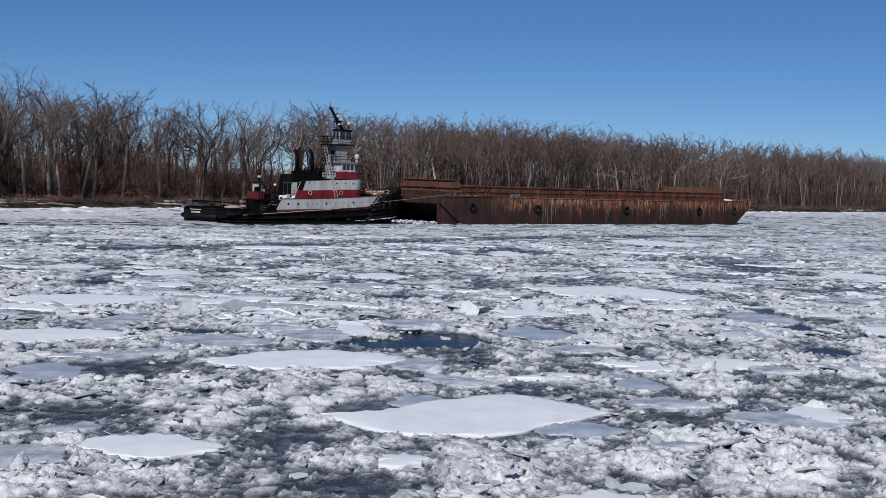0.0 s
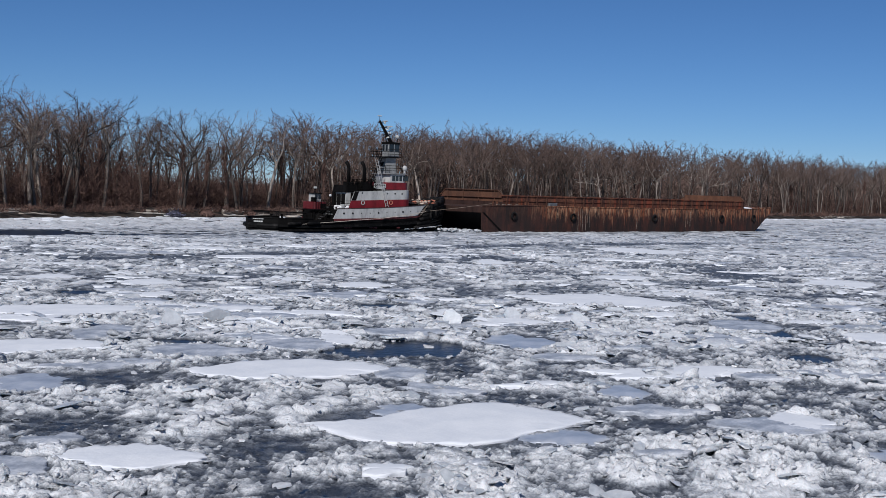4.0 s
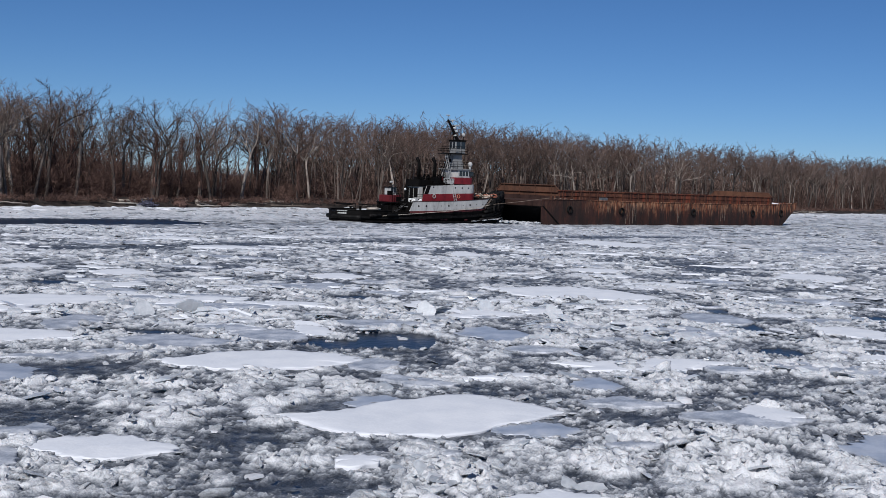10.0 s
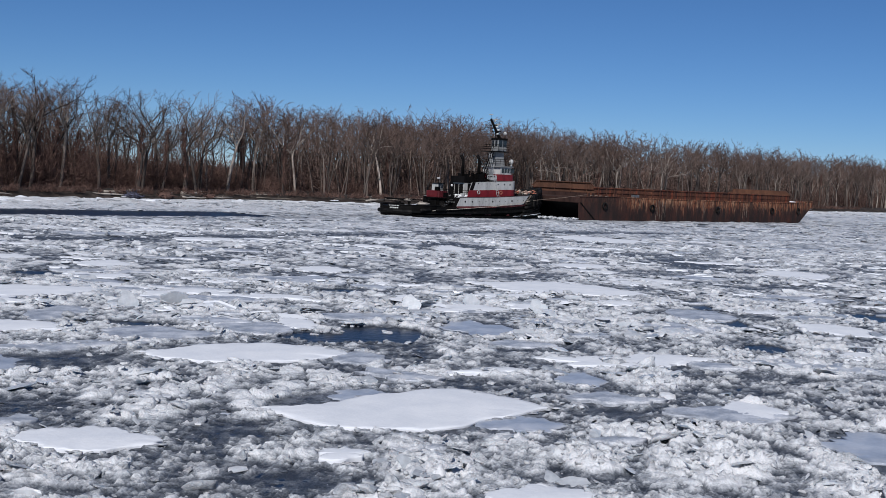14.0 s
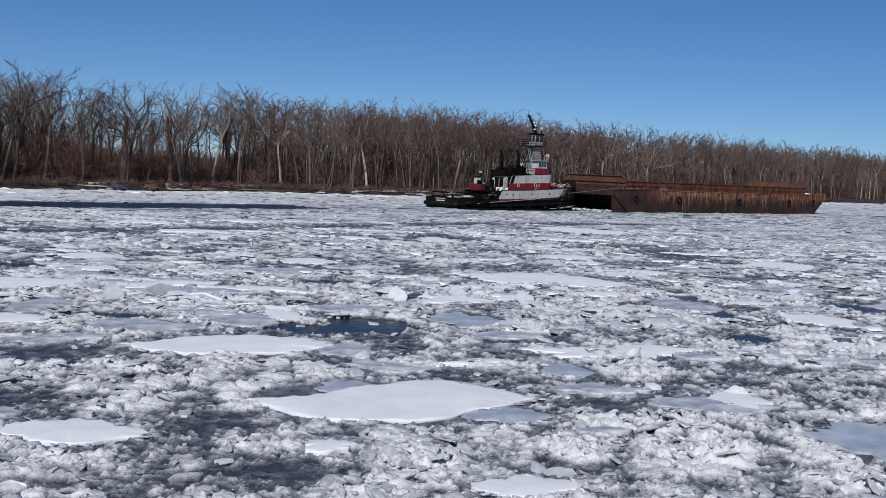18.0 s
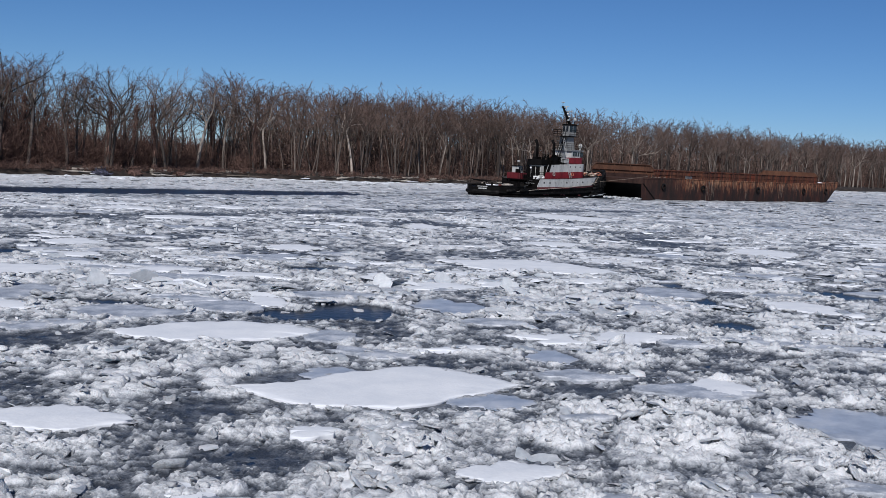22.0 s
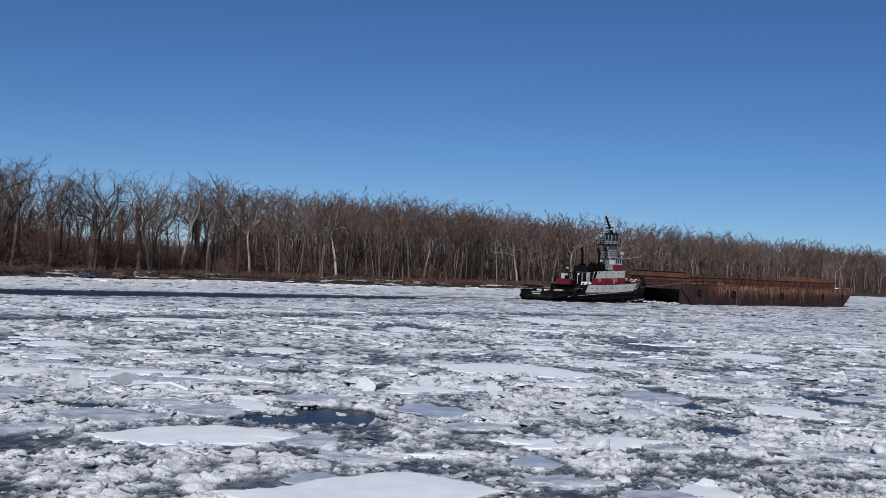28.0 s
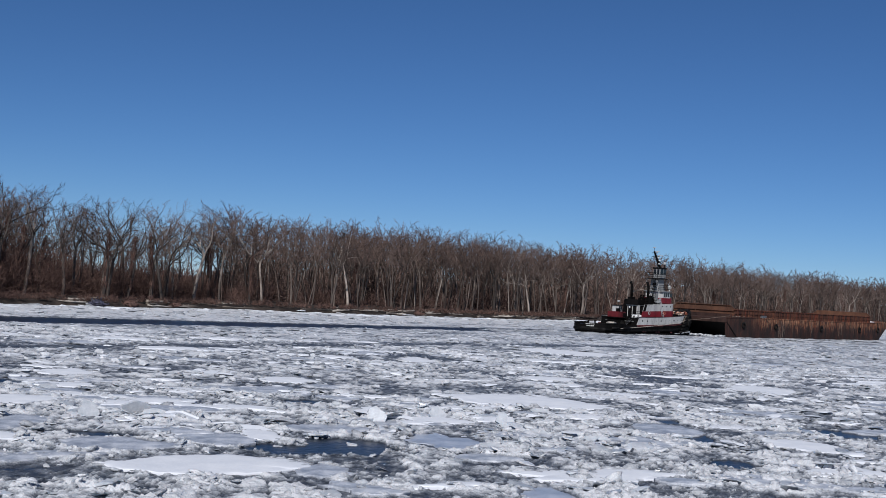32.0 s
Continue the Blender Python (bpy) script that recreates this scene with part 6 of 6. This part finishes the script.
for k in range(7):
    f = (k + 0.5) / 7
    Shape().box(-23.1 + 2.4 * f, -22.8 + 2.4 * f, -3.3, -2.5, 1.2 + 1.7 * f, 1.25 + 1.7 * f, 0.005).make("deck_stair_tread", M_STEEL, tug)
Shape().box(-19.9, -18.4, -2.6, -1.9, 2.3, 3.35, 0.12).make("raft_canister", M_LETTER, tug, "white life raft canister")
Shape().box(-20.95, -20.75, -4.75, 4.75, 1.1, 2.85, 0.03).make("aft_bulkhead", M_BLACK, tug)
Shape().box(-18.9, -17.6, -2.85, 2.85, 2.2, 2.95, 0.05).make("deck_locker", M_BLACK, tug, "low black locker behind the deckhouse")
for k in range(4):
    Shape().ball((-19.6 + 0.5 * k, -2.75, 2.95 + 0.16 * (k % 2)), 0.3, 0.25, 0.22, 10, 6).make("white_bundle", M_LETTER, tug, "white bundled gear by the rail", True)
# stern staples, rack rail and bitts on the aft deck
Shape().tube([(-29.2, -3.4, 1.9), (-29.2, -3.4, 2.45), (-25.2, -3.9, 2.3), (-25.2, -3.9, 1.8)], 0.07, 6).make("stern_rack", M_BLACK, tug)
Shape().tube([(-29.2, 3.4, 1.9), (-29.2, 3.4, 2.45), (-25.2, 3.9, 2.3), (-25.2, 3.9, 1.8)], 0.07, 6).make("stern_rack", M_BLACK, tug)
Shape().tube([(-29.6, -2.2, 2.35), (-29.6, 2.2, 2.35)], 0.09, 7).make("tow_bar", M_BLACK, tug)
for u, y in ((-27.0, -2.4), (-27.0, 2.4), (-25.6, -2.0), (-25.6, 2.0)):
    Shape().tube([(u, y, 1.1), (u, y, 1.82), (u, y, 2.02)], [0.17, 0.17, 0.23], 8).make("tow_bitt", M_BLACK, tug)
Shape().ball((-26.5, -2.9, 1.82), 1.3, 0.6, 0.22).make("rope_heap", M_ROPE, tug, "heap of pale mooring rope", True)
# rope heaps at the bow
for k, (u, y, z) in enumerate(((-5.0, -2.3, 3.75), (-4.3, -1.9, 3.85), (-5.7, -2.6, 3.6), (-4.7, -1.2, 3.8))):
    for j in range(3):
        Shape().ring((u + 0.08 * j, y, z + 0.11 * j), (0.25 - 0.2 * j, 0.2, 1), 0.42 - 0.06 * j, 0.09, 14, 6).make("rope_coil", M_ORANGE if (k + j) % 2 else M_ROPE, tug, "orange and pale coiled mooring rope")
r = np.random.default_rng(61)
for k in range(16):
    u, y = r.uniform(-6.2, -3.2), r.uniform(-2.9, 0.4)
    a = r.uniform(0, 6.28)
    pts = [(u + 0.5 * math.cos(a + q * 2.2) * (1 - 0.15 * q), y + 0.4 * math.sin(a + q * 2.2), 3.62 + 0.10 * q + 0.25 * r.random()) for q in range(5)]
    Shape().tube(pts, 0.06, 5).make("loose_line", (M_ROPE, M_ORANGE, M_CAP)[k % 3], tug, "loose mooring line thrown over the bow")
for k in range(9):
    u, y = -20.3 + 0.42 * k + r.normal(0, 0.08), -2.3 + r.normal(0, 0.35)
    w, h = r.uniform(0.12, 0.24), r.uniform(0.25, 0.7)
    Shape().box(u - w, u + w, y - w, y + w, 2.9, 2.9 + h, 0.03).make("deck_box", (M_BLACK, M_CAP, M_GREY, M_WHITE)[k % 4], tug, "small deck box by the after rail")
for k in range(7):
    u = -17.6 + 0.72 * k
    Shape().tube([(u, -1.6, 5.98), (u, -1.6, 6.15 + 0.5 * r.random()), (u + 0.18, -1.6, 6.3 + 0.5 * r.random())], [0.07, 0.07, 0.11], 7).make("casing_pipe", M_BLACK, tug, "short black pipe on the casing top")
railing([(-17.6, -1.7, 5.98), (-12.2, -1.7, 5.98)], 0.8)
railing([(-16.9, -2.95, 5.2), (-13.6, -2.95, 5.33)], 0.7, rails=2)
for y in (-1.2, 1.2):
    Shape().tube([(-4.2, y, 2.8), (-4.2, y, 4.0), (-4.2, y, 4.1)], [0.2, 0.2, 0.26], 9).make("bow_bitt", M_BLACK, tug)
railing([(-7.4, -2.4, 3.2), (-5.2, -3.3, 3.4)], 0.9)
for k in range(7):
    f = k / 6
    Shape().ring((-7.0 + 1.35 * f, -beam(-7.0 + 1.35 * f) - 0.12, 2.3 + 1.2 * f), (0.3, 1, 0), 0.09, 0.032, 10, 5).make("rope_link", M_RUN, tug, "pale rope lashing on the bow flare")
# face wires
Shape().tube([(-26.2, -3.85, 0.95), (-20.0, -3.99, 1.35), (-14.0, -3.95, 1.75), (-9.0, -3.77, 2.25), (-5.5, -3.12, 2.75)], 0.035, 6).make("face_wire", M_ROPE, tug, "taut pale face wire along the side")
Shape().tube([(-5.5, -3.12, 2.75), (-1.5, -5.4, 3.35), (2.6, -7.15, 4.0)], 0.026, 6).make("face_wire", M_RUN, tug)
Shape().tube([(-5.5, 3.8, 2.75), (-1.5, 5.4, 3.3), (2.6, 7.15, 4.05)], 0.035, 6).make("face_wire", M_RUN, tug)

# the tug is slimmer than drawn above and lies a little to port: set its true beam and line
SLIM = 0.84
done = set()
for ob in tug.children_recursive:
    if ob.type == "MESH" and not ob.name.startswith("face_wire") and ob.data.name not in done:
        done.add(ob.data.name)
        ob.data.transform(Matrix.Translation((0, 0.35, 0)) @ Matrix.Diagonal((1, SLIM, 1, 1)))

# brash ice shoved along between the tug's bow and the barge
r = np.random.default_rng(88)
heap = Shape()
for k in range(90):
    u, y, q = r.uniform(-3.2, 0.8), r.uniform(-8.0, -1.2), r.uniform(0.15, 0.42)
    v = LUMPS[int(r.integers(0, 24))] * q
    heap.add((v + np.array([u, y, 0.10 + 0.22 * r.random()])).tolist(), LUMP_TRIS.tolist())
shoved = heap.make("shoved_ice", M_ICE)
tagged(shoved, "heap of white brash ice shoved along at the tug's bow", "ice")

# broken slush that closes in behind the tug's stern
r = np.random.default_rng(93)
trail = Shape()
for k in range(330):
    back = 24.0 * r.random() ** 1.6
    v = SLABS[int(r.integers(0, 24))] * r.uniform(0.25, 1.0) * (1.4, 1, 0.6)
    trail.add((v + np.array([-30.5 - back, r.uniform(-8.0, 3.4), r.uniform(0.0, 0.06)])).tolist(), LUMP_TRIS.tolist())
wake = trail.make("wake_slush", M_ICE)
tagged(wake, "loose grey slush closing in behind the tug", "ice", kind="stuff")

# plates of pack ice that the barge presses under as it comes
RAFTS = []
r = np.random.default_rng(99)
for k in range(11):
    g = Shape()
    u0 = 63.0 + 8.0 * k
    for i in range(8):
        for j in range(9):
            v = SLABS[int(r.integers(0, 24))] * r.uniform(0.6, 1.5)
            g.add((v * (1, 1, 0.7) + np.array([r.uniform(-4, 4), r.uniform(-9.0, 3.4), r.uniform(0.0, 0.10)])).tolist(), LUMP_TRIS.tolist())
    ring = [(px, py) for px, py in outline(4.4, 4.8, 900 + k, 28, 0.05)]
    ring = [(max(-4.1, min(4.1, px * 1.25)), max(-9.2, min(3.8, py * 1.7 - 2.8))) for px, py in ring]
    n = len(ring)
    g.add([(px, py, -0.2) for px, py in ring] + [(px, py, 0.07) for px, py in ring], [(i, (i + 1) % n, n + (i + 1) % n, n + i) for i in range(n)] + [tuple(n + i for i in range(n))])
    ob = g.make("ice_raft", M_ICE)
    tagged(ob, "loose raft of broken ice ahead of the barge", "ice raft", "rafts ahead of the barge")
    RAFTS.append((ob, u0 + 4.0))


# ---- pieces that belong to one part of the tug or the barge ----
BELONGS = {"upper_window": "upper_wheelhouse", "upper_roof": "upper_wheelhouse", "visor": "upper_wheelhouse", "wheelhouse_port": "wheelhouse", "wheelhouse_roof": "wheelhouse",
           "house_port": "deckhouse_upper", "tower_door": "tower", "tower_neck": "tower", "casing_door": "casing_wall", "casing_opening": "casing_wall", "casing_post": "casing_wall",
           "cab_window": "control_cab", "cab_roof": "control_cab", "mast_bracket": "mast", "mast_lamp": "mast", "mast_stay": "mast", "yard": "mast", "antenna_head": "antenna",
           "winch_drum": "tow_winch", "searchlight_post": "searchlight", "dome_post": "satellite_dome", "rake_strip": "hull", "plate_seam": "hull", "pale_run": "hull", "deck_edge": "hull"}


def nest(whole):
    parts = {}
    for ob in whole.children:
        parts.setdefault(ob.name.split(".")[0], ob)
    for ob in list(whole.children):
        owner = parts.get(BELONGS.get(ob.name.split(".")[0], ""))
        if owner is not None and not ob.children:
            ob.parent = owner


nest(tug)
nest(barge)

# ---- what moves ----
TOW_ROWS = [(0.0, -5.84, 155.85, 39.06), (3.0, 0.4, 161.5, 39.0), (6.0, 6.75, 167.1, 38.95), (9.0, 13.31, 172.47, 38.9), (14.0, 24.2, 181.1, 39.2), (19.0, 35.1, 189.4, 39.6),
    (23.0, 43.9, 196.3, 39.9), (26.5, 50.9, 201.9, 40.2), (29.0, 55.9, 205.9, 40.4), (32.0, 61.9, 210.7, 40.6)]


def motions():
    rows = [(t, pose(x, y, 0, 0, 0, a)) for t, x, y, a in TOW_ROWS]
    for ob in (barge, tug, shoved, wake):
        walk(ob, rows)
    speed = 2.72
    for ob, u in RAFTS:
        x, y = WAY_X + u * WAY_C, WAY_Y + u * WAY_S
        meet = (u - 4.0 - 62.0) / speed
        flat, down = pose(x, y, 0, 0, 0, WAY_TURN), pose(x + 1.5 * WAY_C, y + 1.5 * WAY_S, -2.4, 0, 6, WAY_TURN)
        steps = [(0.0, flat), (max(meet - 0.2, 0.1), flat), (max(meet + 1.4, 1.5), down), (32.0 if meet < 30 else 34.0, down)]
        walk(ob, steps)


motions()
